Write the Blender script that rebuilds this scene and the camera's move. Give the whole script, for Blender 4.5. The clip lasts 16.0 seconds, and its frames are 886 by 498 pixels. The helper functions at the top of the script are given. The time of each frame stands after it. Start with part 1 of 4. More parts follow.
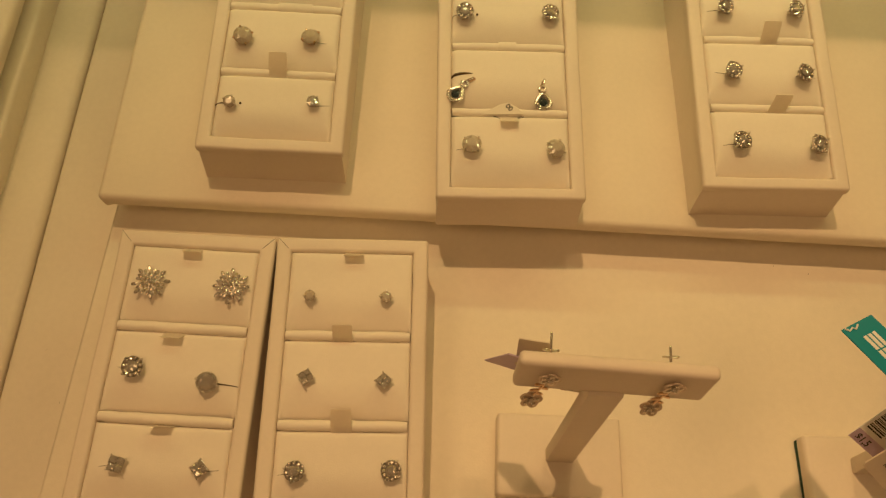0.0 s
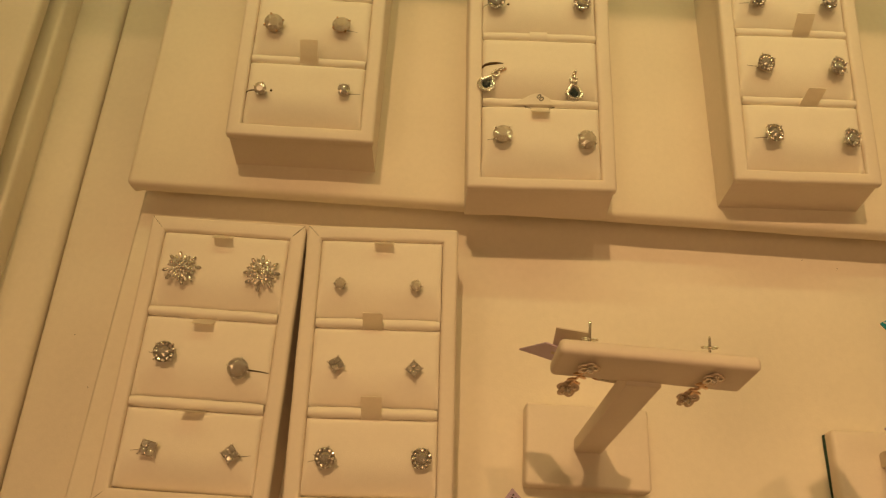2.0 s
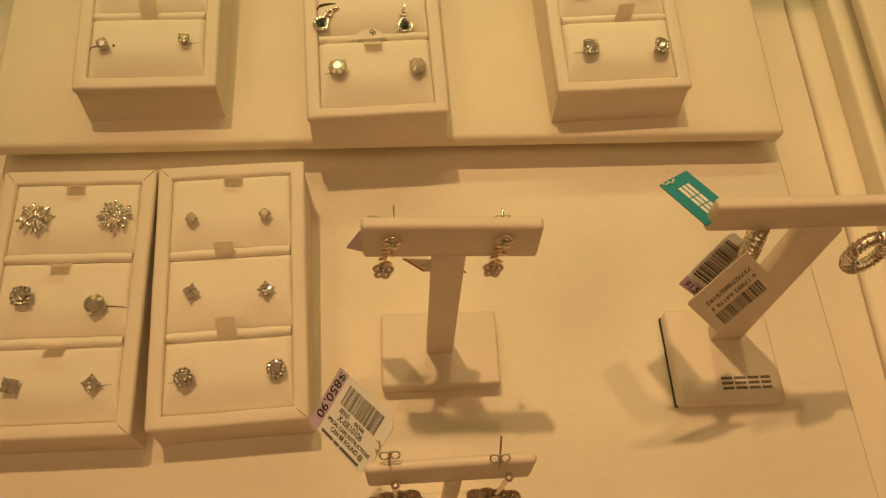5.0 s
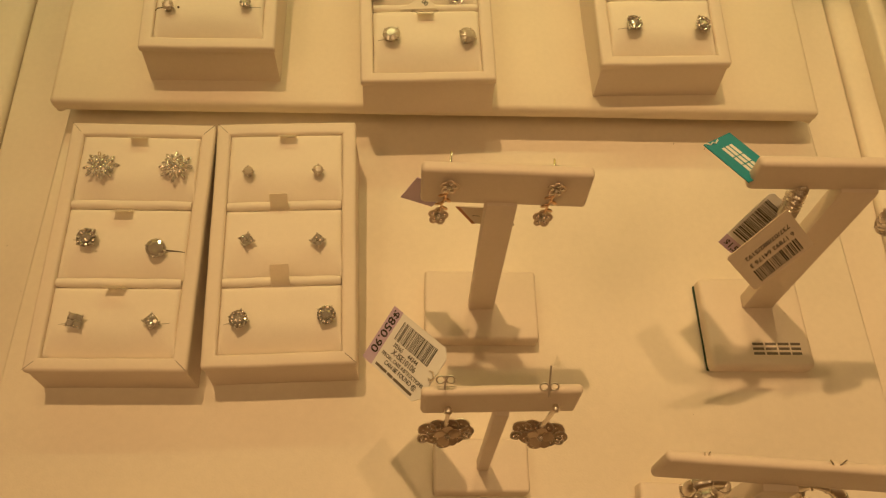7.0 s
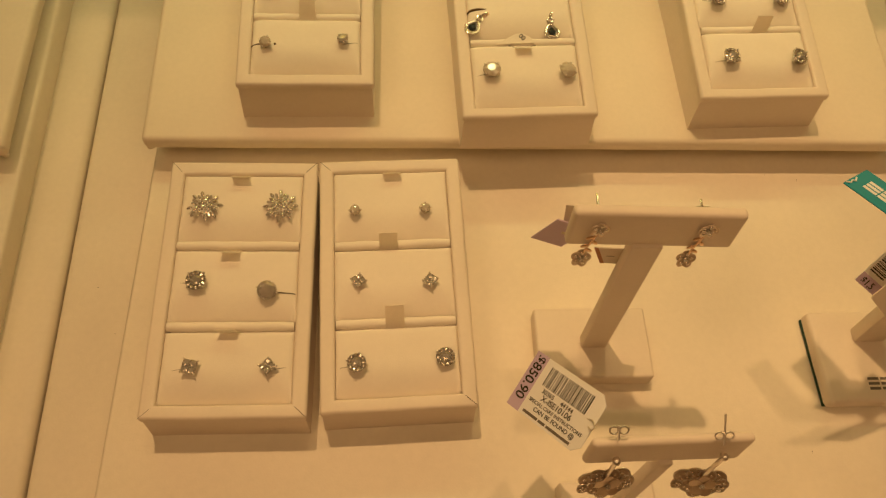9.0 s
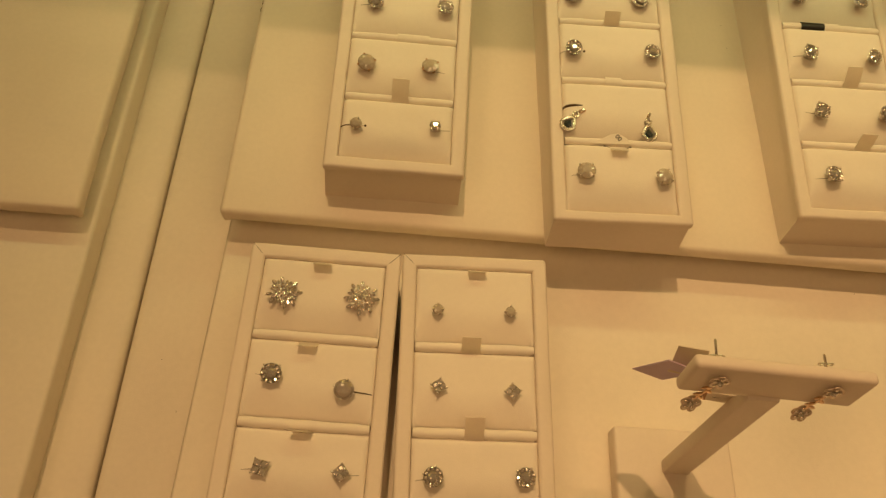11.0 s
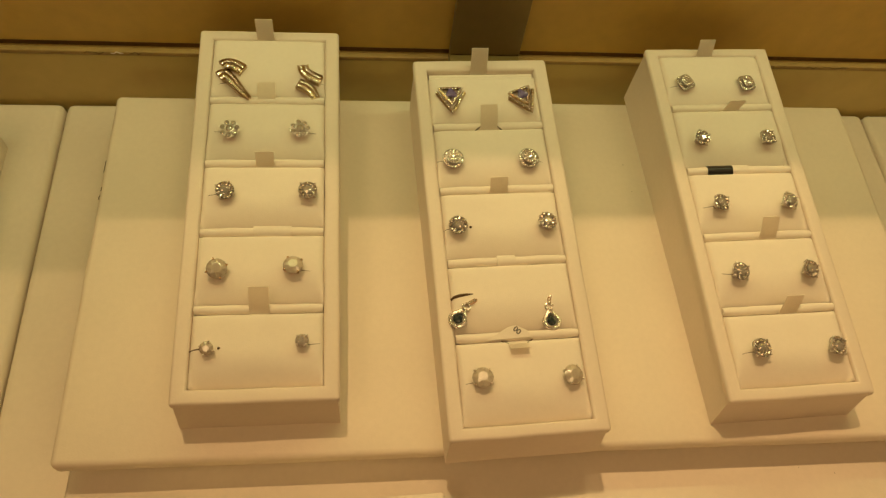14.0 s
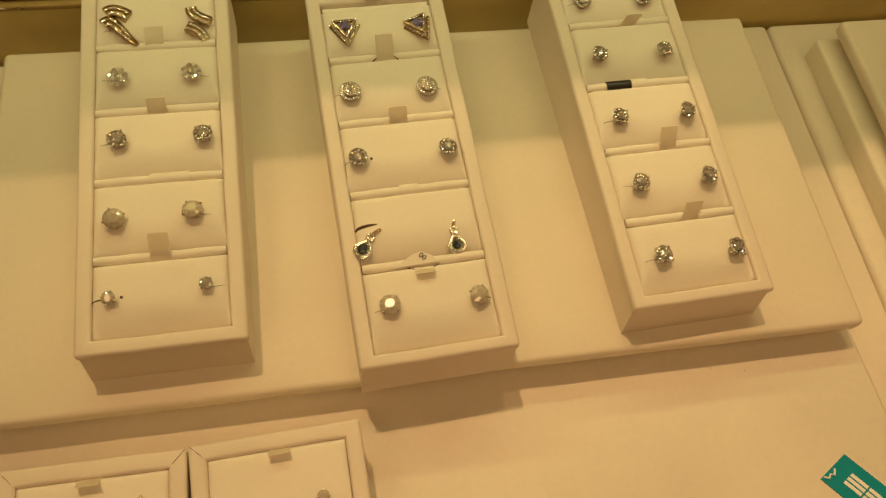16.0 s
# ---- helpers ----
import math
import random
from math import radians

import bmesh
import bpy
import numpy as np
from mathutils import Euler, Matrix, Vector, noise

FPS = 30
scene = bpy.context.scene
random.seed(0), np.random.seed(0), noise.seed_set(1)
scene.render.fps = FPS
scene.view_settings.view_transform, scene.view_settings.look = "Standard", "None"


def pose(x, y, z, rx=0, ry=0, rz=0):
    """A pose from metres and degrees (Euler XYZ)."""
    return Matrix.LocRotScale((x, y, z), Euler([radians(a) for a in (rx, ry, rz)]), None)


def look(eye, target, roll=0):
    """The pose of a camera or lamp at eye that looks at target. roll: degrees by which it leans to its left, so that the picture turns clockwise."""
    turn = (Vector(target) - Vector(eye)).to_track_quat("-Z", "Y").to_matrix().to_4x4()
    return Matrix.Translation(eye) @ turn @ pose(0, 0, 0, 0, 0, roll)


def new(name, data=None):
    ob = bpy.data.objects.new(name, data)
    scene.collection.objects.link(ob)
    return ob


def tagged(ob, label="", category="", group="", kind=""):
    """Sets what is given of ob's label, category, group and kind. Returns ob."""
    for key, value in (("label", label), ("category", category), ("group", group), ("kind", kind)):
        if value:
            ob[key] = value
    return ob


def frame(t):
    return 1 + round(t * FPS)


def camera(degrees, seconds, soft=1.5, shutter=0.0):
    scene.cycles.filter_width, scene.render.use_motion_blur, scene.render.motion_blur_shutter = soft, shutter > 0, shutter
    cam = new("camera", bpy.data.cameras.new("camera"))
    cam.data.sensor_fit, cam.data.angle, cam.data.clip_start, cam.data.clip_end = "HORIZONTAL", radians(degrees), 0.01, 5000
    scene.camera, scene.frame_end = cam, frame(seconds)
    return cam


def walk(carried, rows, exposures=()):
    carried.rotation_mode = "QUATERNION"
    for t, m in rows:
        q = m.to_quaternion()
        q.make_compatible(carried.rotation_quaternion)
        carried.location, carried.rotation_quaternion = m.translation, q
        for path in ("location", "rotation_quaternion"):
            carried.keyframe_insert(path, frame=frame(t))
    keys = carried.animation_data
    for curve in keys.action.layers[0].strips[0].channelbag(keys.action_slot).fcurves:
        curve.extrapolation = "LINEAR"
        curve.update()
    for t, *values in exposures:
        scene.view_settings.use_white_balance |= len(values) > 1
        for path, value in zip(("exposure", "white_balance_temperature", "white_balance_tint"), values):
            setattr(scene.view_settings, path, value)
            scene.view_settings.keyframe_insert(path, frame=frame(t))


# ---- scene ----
cam = camera(60.09, 16.0, soft=1.3)
MM = 0.001


def eye_pose(x, y, z, yaw, pitch, roll):
    """Eye in millimetres; yaw to the left from +y, pitch up, roll, in degrees."""
    a, p = radians(yaw), radians(pitch)
    eye = Vector((x, y, z)) * MM
    return look(eye, eye + Vector((-math.sin(a) * math.cos(p), math.cos(a) * math.cos(p), math.sin(p))), roll)


# seconds, eye x y z in mm, yaw, pitch, roll
ROWS = [
    (0, 121.58, -112.86, 258.78, -1.097, -67.828, 4.225),
    (0.5, 119.71, -109.74, 256.07, -2.111, -69.685, 5.223),
    (1, 116.80, -102.89, 254.86, -1.661, -71.428, 4.947),
    (1.5, 115.70, -106.75, 258.36, -0.777, -68.250, 4.113),
    (2, 113.60, -114.73, 257.97, -0.095, -68.295, 3.999),
    (2.5, 109.65, -127.64, 260.55, 1.807, -67.979, 3.323),
    (3, 110.45, -129.87, 261.07, 1.415, -67.645, 3.405),
    (3.5, 112.50, -131.95, 261.13, 0.219, -67.352, 3.620),
    (4, 117.94, -137.85, 261.22, -2.539, -67.973, 4.689),
    (4.5, 140.51, -144.92, 260.42, -5.946, -67.867, 5.543),
    (4.7, 150.80, -145.96, 261.15, -9.128, -67.497, 6.785),
    (6.8, 138.81, -166.56, 264.70, -6.555, -66.985, 6.456),
    (7, 138.59, -166.97, 265.29, -6.357, -66.920, 6.354),
    (7.2, 138.19, -166.98, 264.99, -6.382, -66.880, 6.535),
    (7.5, 131.94, -168.07, 264.99, -5.008, -66.885, 5.813),
    (8, 114.85, -165.96, 268.02, -5.373, -65.795, 5.667),
    (8.2, 110.37, -162.95, 265.15, -6.511, -66.801, 5.519),
    (10.3, 76.22, -153.26, 261.46, -9.195, -62.796, 10.489),
    (10.5, 73.24, -144.57, 262.95, -8.091, -63.776, 10.433),
    (11, 69.97, -128.65, 263.80, -6.049, -64.215, 10.144),
    (11.5, 69.62, -115.13, 261.97, -4.011, -62.144, 9.063),
    (12, 77.71, -95.70, 261.76, -3.543, -60.545, 5.862),
    (12.5, 83.72, -81.09, 257.90, -8.865, -61.576, 9.113),
    (13, 89.50, -63.48, 257.49, -12.300, -60.737, 10.130),
    (13.5, 92.20, -59.20, 257.10, -11.984, -60.615, 10.221),
    (14, 93.25, -59.62, 255.84, -13.076, -60.582, 11.069),
    (14.5, 93.39, -56.45, 255.20, -14.072, -62.076, 11.587),
    (15, 96.87, -54.01, 255.54, -14.011, -61.350, 11.370),
    (15.5, 99.61, -50.90, 255.02, -15.699, -62.390, 12.134),
    (16, 112.73, -70.02, 254.35, -19.818, -63.248, 12.466),
]
walk(cam, [(t, eye_pose(*row)) for t, *row in ROWS], [(0, -0.27, 6500, 10), (2, -0.28, 6500, 11), (3, -0.20, 6500, 10), (4.5, -0.15, 6500, 9), (6.8, -0.09, 6500, 8), (8, -0.06, 6500, 9), (11, -0.19, 6450, 10), (12, -0.22, 6250, 7), (13, -0.12, 6200, 5), (14, -0.10, 6250, 6), (16, -0.14, 6250, 6)])
# ---- light: two spot lamps of the shop ceiling behind the case, two broad fill lamps added overhead ----
world = bpy.data.worlds.new("shop")
scene.world = world
world.use_nodes = True
world.node_tree.nodes["Background"].inputs[0].default_value = (1.0, 0.68, 0.38, 1)
world.node_tree.nodes["Background"].inputs[1].default_value = 0.10


def lamp(name, place, target, power, colour, size, shape="DISK", size_y=0.0):
    data = bpy.data.lights.new(name, "AREA")
    data.energy, data.color, data.shape, data.size = power, colour, shape, size
    if size_y:
        data.size_y = size_y
    ob = new(name, data)
    ob.matrix_basis = look(Vector(place) * MM, Vector(target) * MM)
    return ob


def spot(place, target, power, colour, cone):
    """A narrow recessed ceiling spot."""
    data = bpy.data.lights.new("spot_lamp", "SPOT")
    data.energy, data.color, data.shadow_soft_size = power, colour, 0.028
    data.spot_size, data.spot_blend = radians(cone), 1.0
    ob = new("spot_lamp", data)
    ob.matrix_basis = look(Vector(place) * MM, Vector(target) * MM)
    return ob


spot((-184, 885, 2300), (268, -328, 0), 110.0, (1.0, 0.606, 0.266), 26)
spot((306, 935, 2300), (370, -400, 0), 45.0, (1.0, 0.606, 0.266), 26)
# broad soft fill lamps, added overhead; no fixture is known there
lamp("overhead_fill_lamp", (-850, -600, 2360), (100, -100, 0), 12.3, (1.0, 0.606, 0.266), 1.4, "RECTANGLE", 0.7)
lamp("overhead_fill_lamp", (850, -700, 2360), (150, -100, 0), 10.4, (1.0, 0.606, 0.266), 1.4, "RECTANGLE", 0.7)
# unseen strip, assumed from the yellow-green light at the back
lamp("case_strip_lamp", (140, 155, 196), (140, 125, 0), 0.27, (0.90, 0.88, 0.39), 0.55, "RECTANGLE", 0.006)


# ---- materials ----
def material(name, colour, rough=0.6, metal=0.0, vary=0.06, grain=900.0, bump=0.0, bump_size=1500.0, sheen=0.0, spec=0.5, second=None, transmission=0.0, ior=1.45, coat=0.0, thin=0.0):
    """Procedural surface: base colour with broad stains and fine grain, and a fine relief."""
    m = bpy.data.materials.new(name)
    m.use_nodes = True
    n, l = m.node_tree.nodes, m.node_tree.links
    p = n["Principled BSDF"]
    p.inputs["Roughness"].default_value, p.inputs["Metallic"].default_value = rough, metal
    p.inputs["Specular IOR Level"].default_value = spec
    p.inputs["Transmission Weight"].default_value, p.inputs["IOR"].default_value = transmission, ior
    p.inputs["Coat Weight"].default_value = coat
    if sheen:
        p.inputs["Sheen Weight"].default_value = sheen
    co = n.new("ShaderNodeTexCoord")
    broad, fine = n.new("ShaderNodeTexNoise"), n.new("ShaderNodeTexNoise")
    broad.inputs["Scale"].default_value, fine.inputs["Scale"].default_value = grain / 25, grain
    broad.inputs["Detail"].default_value = fine.inputs["Detail"].default_value = 4
    for t in (broad, fine):
        l.new(co.outputs["Object"], t.inputs["Vector"])
    add = n.new("ShaderNodeMath")
    add.operation = "MULTIPLY_ADD"
    add.inputs[1].default_value = 0.35
    l.new(fine.outputs["Fac"], add.inputs[0])
    l.new(broad.outputs["Fac"], add.inputs[2])
    ramp = n.new("ShaderNodeMapRange")
    ramp.inputs[1].default_value, ramp.inputs[2].default_value = 0.4, 0.95
    l.new(add.outputs[0], ramp.inputs[0])
    mix = n.new("ShaderNodeMix")
    mix.data_type = "RGBA"
    dark = second or tuple(c * (1 - 2 * vary) for c in colour)
    light = tuple(min(1.0, c * (1 + vary)) for c in colour)
    mix.inputs[6].default_value, mix.inputs[7].default_value = (*dark, 1), (*light, 1)
    l.new(ramp.outputs[0], mix.inputs[0])
    l.new(mix.outputs[2], p.inputs["Base Color"])
    rr = n.new("ShaderNodeMapRange")
    rr.inputs[3].default_value, rr.inputs[4].default_value = max(0.02, rough - 0.06), min(1.0, rough + 0.06)
    l.new(broad.outputs["Fac"], rr.inputs[0])
    l.new(rr.outputs[0], p.inputs["Roughness"])
    if bump:
        rel = n.new("ShaderNodeTexNoise")
        rel.inputs["Scale"].default_value, rel.inputs["Detail"].default_value = bump_size, 3
        l.new(co.outputs["Object"], rel.inputs["Vector"])
        b = n.new("ShaderNodeBump")
        b.inputs["Strength"].default_value, b.inputs["Distance"].default_value = bump, 0.0004
        l.new(rel.outputs["Fac"], b.inputs["Height"])
        l.new(b.outputs["Normal"], p.inputs["Normal"])
    if thin:
        tr, ms = n.new("ShaderNodeBsdfTranslucent"), n.new("ShaderNodeMixShader")
        l.new(mix.outputs[2], tr.inputs["Color"])
        ms.inputs[0].default_value = thin
        l.new(p.outputs[0], ms.inputs[1])
        l.new(tr.outputs[0], ms.inputs[2])
        l.new(ms.outputs[0], n["Material Output"].inputs["Surface"])
    return m


LEATHER = material("cream_leatherette", (0.80, 0.695, 0.595), 0.55, vary=0.035, grain=700, bump=0.10, bump_size=1800)
# tray leatherette, yellowed to hold the strip lamp's light on the riser
RISER = material("yellow_lit_leatherette", (0.82, 0.722, 0.595), 0.55, vary=0.04, grain=500, bump=0.10, bump_size=1800)
PAD = material("cream_suede_pad", (0.87, 0.785, 0.685), 0.75, vary=0.03, grain=600, bump=0.12, bump_size=2500, sheen=0.15)
DECK = material("cream_deck_cloth", (0.82, 0.73, 0.62), 0.6, vary=0.045, grain=420, bump=0.12, bump_size=1500)
PANEL = material("cream_panel_cloth", (0.85, 0.765, 0.645), 0.6, vary=0.045, grain=420, bump=0.12, bump_size=1500)
WOOD = material("honey_lacquered_wood", (0.66, 0.47, 0.10), 0.42, vary=0.12, grain=160, bump=0.05, bump_size=400)
# the same wood, with the strip lamp's greenish light put into its colour
GREENLIT = material("green_lit_wood", (0.60, 0.47, 0.17), 0.45, vary=0.10, grain=120, bump=0.05, bump_size=400)
LIP = material("scuffed_brown_lip", (0.40, 0.27, 0.09), 0.55, vary=0.2, grain=250, bump=0.08, bump_size=500)
DARK = material("groove_shade_and_chips", (0.20, 0.125, 0.04), 0.8, vary=0.2, grain=300)
# worn spots and lint, and shade painted into folds, cuts and gaps
SHADE_AND_SPECKS = material("dark_shade_and_specks", (0.10, 0.06, 0.03), 0.8, vary=0.2, grain=900)
BRACKET = material("grey_green_metal_bracket", (0.25, 0.18, 0.06), 0.45, metal=0.4, vary=0.1, grain=200)
PAPER = material("off_white_card", (0.96, 0.90, 0.81), 0.7, thin=0.62, vary=0.04, grain=900, bump=0.08, bump_size=3000)
CARDTAG = material("cream_tag_card", (0.68, 0.58, 0.48), 0.6, vary=0.04, grain=900)
WHITECARD = material("white_tag_card", (0.82, 0.80, 0.78), 0.5, vary=0.02, grain=900)
LILAC = material("lilac_price_strip", (0.55, 0.42, 0.58), 0.5, vary=0.04, grain=900)
INK = material("black_print", (0.03, 0.025, 0.02), 0.6, vary=0.2, grain=900)
GREYINK = material("grey_print", (0.17, 0.14, 0.12), 0.6, vary=0.15, grain=900)
ROSEINK = material("rust_red_print", (0.42, 0.16, 0.07), 0.6, vary=0.1, grain=900)
TEAL = material("teal_brand_card", (0.0, 0.25, 0.33), 0.4, vary=0.05, grain=700)
TEALEDGE = material("dark_green_felt_edge", (0.012, 0.055, 0.04), 0.7, vary=0.1, grain=900)
SILVER = material("white_gold", (0.86, 0.80, 0.73), 0.33, metal=1.0, vary=0.05, grain=1500)
# white gold darkened to hold the shade between the set stones
SHADEGOLD = material("shaded_white_gold", (0.46, 0.41, 0.35), 0.45, metal=1.0, vary=0.12, grain=2000)
# rough silver; its tan tone holds the petals' shade and warm reflections
SATIN = material("tan_shaded_silver", (0.72, 0.60, 0.51), 0.4, metal=0.92, vary=0.08, grain=1800, bump=0.1, bump_size=2500)
GOLD = material("yellow_gold", (0.55, 0.42, 0.24), 0.28, metal=1.0, vary=0.06, grain=1500)
ROSE = material("rose_gold", (0.74, 0.52, 0.36), 0.25, metal=1.0, vary=0.06, grain=1500)
DIAMOND = material("clear_cut_diamond", (0.93, 0.87, 0.80), 0.03, vary=0.02, metal=0.14, transmission=0.70, ior=2.3)
PAVE = material("bright_cut_pave", (0.80, 0.74, 0.67), 0.16, metal=0.8, vary=0.04, grain=3000)
MILKY = material("milky_champagne_diamond", (0.88, 0.74, 0.60), 0.12, vary=0.2, grain=4000, transmission=0.34, ior=2.3)
SAPPHIRE = material("dark_blue_green_sapphire", (0.03, 0.045, 0.05), 0.08, vary=0.2, grain=2500, ior=1.77)
TANZANITE = material("violet_blue_tanzanite", (0.19, 0.15, 0.34), 0.2, vary=0.2, grain=2500, ior=1.7)
BLACKTAG = material("black_plastic_tag", (0.02, 0.018, 0.016), 0.35, vary=0.1, grain=900)
SHELL = material("shop_wall_paint", (0.62, 0.50, 0.37), 0.8, vary=0.05, grain=40)
CEIL = material("shop_ceiling_paint", (0.82, 0.76, 0.66), 0.8, vary=0.04, grain=40)


# ---- building helpers; all lengths in millimetres ----
def mesh_of(bm, smooth=False, angle=40):
    bmesh.ops.recalc_face_normals(bm, faces=bm.faces)
    bm.transform(Matrix.Scale(MM, 4))
    me = bpy.data.meshes.new("mesh")
    if smooth:
        for f in bm.faces:
            f.smooth = True
        for e in bm.edges:
            if len(e.link_faces) == 2 and e.calc_face_angle(0) > radians(angle):
                e.smooth = False
    bm.to_mesh(me)
    bm.free()
    return me


def part(name, bm, mat, parent, label="", smooth=True, angle=40):
    me = bm if isinstance(bm, bpy.types.Mesh) else mesh_of(bm, smooth, angle)
    if not me.materials:
        me.materials.append(mat)
    ob = new(name, me)
    ob.parent = parent
    return tagged(ob, label)


def at_mm(x, y, z, rx=0, ry=0, rz=0):
    return pose(x * MM, y * MM, z * MM, rx, ry, rz)


def thing(name, label, category, m, group="", kind=""):
    ob = new(name)
    ob.empty_display_size = 0.01
    ob.matrix_basis = m
    return tagged(ob, label, category, group, kind)


def structure(name, bm, mat, label, category, m=None, smooth=True):
    me = mesh_of(bm, smooth)
    me.materials.append(mat)
    ob = new(name, me)
    if m is not None:
        ob.matrix_basis = m
    return tagged(ob, label, category, kind="structure")


def box(x0, y0, z0, x1, y1, z1, bevel=0.0, seg=3, bm=None):
    bm = bm or bmesh.new()
    r = bmesh.ops.create_cube(bm, size=1, matrix=Matrix.Translation(((x0 + x1) / 2, (y0 + y1) / 2, (z0 + z1) / 2)) @ Matrix.Diagonal((x1 - x0, y1 - y0, z1 - z0, 1)))
    if bevel:
        edges = list({e for v in r["verts"] for e in v.link_edges})
        bmesh.ops.bevel(bm, geom=edges, offset=bevel, segments=seg, profile=0.5, affect="EDGES")
    return bm


def joined(*bms):
    out = bmesh.new()
    for b in bms:
        me = bpy.data.meshes.new("tmp")
        b.to_mesh(me)
        b.free()
        out.from_mesh(me)
        bpy.data.meshes.remove(me)
    return out


def uneven(bm, far=18.0, cuts=7, much=0.14):
    """Long edges cut up and pulled a little out of true, as a hand-covered edge is."""
    bmesh.ops.subdivide_edges(bm, edges=[e for e in bm.edges if e.calc_length() > far], cuts=cuts, use_grid_fill=True)
    for v in bm.verts:
        v.co += much * (noise.noise_vector(v.co * 0.07) + 0.5 * noise.noise_vector(v.co * 0.21))
    return bm


def moved(bm, m):
    bm.transform(m)
    return bm


def spot_at(x, y, z, rx=0, ry=0, rz=0):
    """A pose in millimetres, for shapes that are not yet scaled."""
    return Matrix.LocRotScale((x, y, z), Euler([radians(a) for a in (rx, ry, rz)]), None)


def ball(r, m=None, u=10, v=7):
    bm = bmesh.new()
    bmesh.ops.create_uvsphere(bm, u_segments=u, v_segments=v, radius=r, matrix=m or Matrix())
    return bm


def tube(points, r, sides=8, closed=False):
    """A round wire along points; r is one radius or one a point."""
    bm = bmesh.new()
    pts = [Vector(p) for p in points]
    rad = r if isinstance(r, (list, tuple)) else [r] * len(pts)
    rings, up = [], Vector((0.13, 0.31, 0.94))
    for i, p in enumerate(pts):
        a, b = (pts[i - 1], pts[(i + 1) % len(pts)]) if closed else (pts[max(0, i - 1)], pts[min(len(pts) - 1, i + 1)])
        d = (b - a).normalized()
        s = d.cross(up).normalized()
        w = s.cross(d)
        rings.append([bm.verts.new(p + rad[i] * (math.cos(k * math.tau / sides) * s + math.sin(k * math.tau / sides) * w)) for k in range(sides)])
    n = len(rings)
    for i in range(n if closed else n - 1):
        for k in range(sides):
            bm.faces.new((rings[i][k], rings[i][(k + 1) % sides], rings[(i + 1) % n][(k + 1) % sides], rings[(i + 1) % n][k]))
    if not closed:
        bm.faces.new(rings[0][::-1])
        bm.faces.new(rings[-1])
    return bm


def lathe(profile, sides=20):
    """Turned round z: rows of radius and height."""
    bm = bmesh.new()
    rings = [[bm.verts.new((r * math.cos(k * math.tau / sides), r * math.sin(k * math.tau / sides), z)) for k in range(sides)] for r, z in profile]
    for a, b in zip(rings, rings[1:]):
        for k in range(sides):
            bm.faces.new((a[k], a[(k + 1) % sides], b[(k + 1) % sides], b[k]))
    bm.faces.new(rings[0][::-1])
    bm.faces.new(rings[-1])
    return bm


# ---- the shop round the case: unseen plain shell, added for the stones to reflect ----
structure("floor", box(-2000, -2000, -960, 2000, 2000, -950), SHELL, "plain brown shop floor", "floor")
structure("ceiling", box(-2000, -2000, 2400, 2000, 2000, 2440), CEIL, "plain beige shop ceiling", "ceiling")
structure("wall_north", box(-2000, 2000, -950, 2000, 2040, 2400), SHELL, "plain beige shop wall", "wall")
structure("wall_south", box(-2000, -2040, -950, 2000, -2000, 2400), SHELL, "plain beige shop wall", "wall")
structure("wall_east", box(2000, -2040, -950, 2040, 2040, 2400), SHELL, "plain beige shop wall", "wall")
structure("wall_west", box(-2040, -2040, -950, -2000, 2040, 2400), SHELL, "plain beige shop wall", "wall")

# ---- the showcase: counter, deck boards, raised panels, risers, rear rail ----
counter = thing("showcase_counter", "honey wood showcase counter under the cream display boards", "counter", at_mm(0, 0, 0))
part("body", box(-520, -330, -950, 820, 240, -34, 3), WOOD, counter)
part("front_rail", box(-520, -345, -34, 820, -318, 18, 3), WOOD, counter)
rear = thing("rear_rail", "honey-brown lacquered wooden rear rail with a dark groove", "rail", at_mm(0, 161, -35))
part("lower_board", box(-520, 0, 0, 820, 14, 53, 1.2), GREENLIT, rear, "lower wood board tinted olive for the strip light")
# shallow recess; the slot's shade is put into its dark colour
part("groove", box(-520, 3.0, 53, 820, 14, 56), DARK, rear, "sliding-door groove with its shade painted dark")
part("track_lip", box(-520, -0.8, 51.2, 820, 2.0, 53.6, 0.5), LIP, rear, "scuffed brown lip")
# the top is unseen; its height is set to shade the back zone
part("upper_board", box(-520, 1.5, 56, 820, 14, 235, 1.2), WOOD, rear)
# unseen ledge added to carry the strip lamp
part("light_housing", box(-520, -8, 232.6, 820, 1.2, 234.6, 0.4), BRACKET, rear, "unseen slim metal housing added for the strip light")
for sx, sw, dark in ((-14, 9, 1), (-3, 5, 0), (4, 5, 1), (270, 9, 1), (288, 5, 1), (296, 12, 1)):
    part("scuff", tube([(sx + sw * k / 4, -0.85, 53.0 + 0.5 * math.sin(sx + 2.1 * k)) for k in range(5)], [0.08, 0.3, 0.2, 0.35, 0.08], 6), DARK if dark else CARDTAG, rear, "dark chip in the lip" if dark else "pale chipped spot")
bracket = thing("door_bracket", "grey-green metal bracket on the rear rail", "bracket", at_mm(131, 161, -12))
part("plate", box(0, -1.5, 34, 29, 0.9, 190, 0.5), BRACKET, bracket)
part("foot", box(0, -5, 31, 29, 0.9, 33.6, 0.5), BRACKET, bracket)


def board(x0, x1, label):
    """One padded cloth-covered deck board with rounded edges."""
    ob = thing("deck_board", label, "display board", at_mm(0, 0, 0), "deck boards")
    part("board", box(x0, -310, -34, x1, 159.5, -12, 3.0, 4), DECK, ob)
    return ob


board(-500, -29.6, "cream cloth-covered deck board beside the earring board")
board(-28.6, 332, "cream cloth-covered deck board under the earring displays")
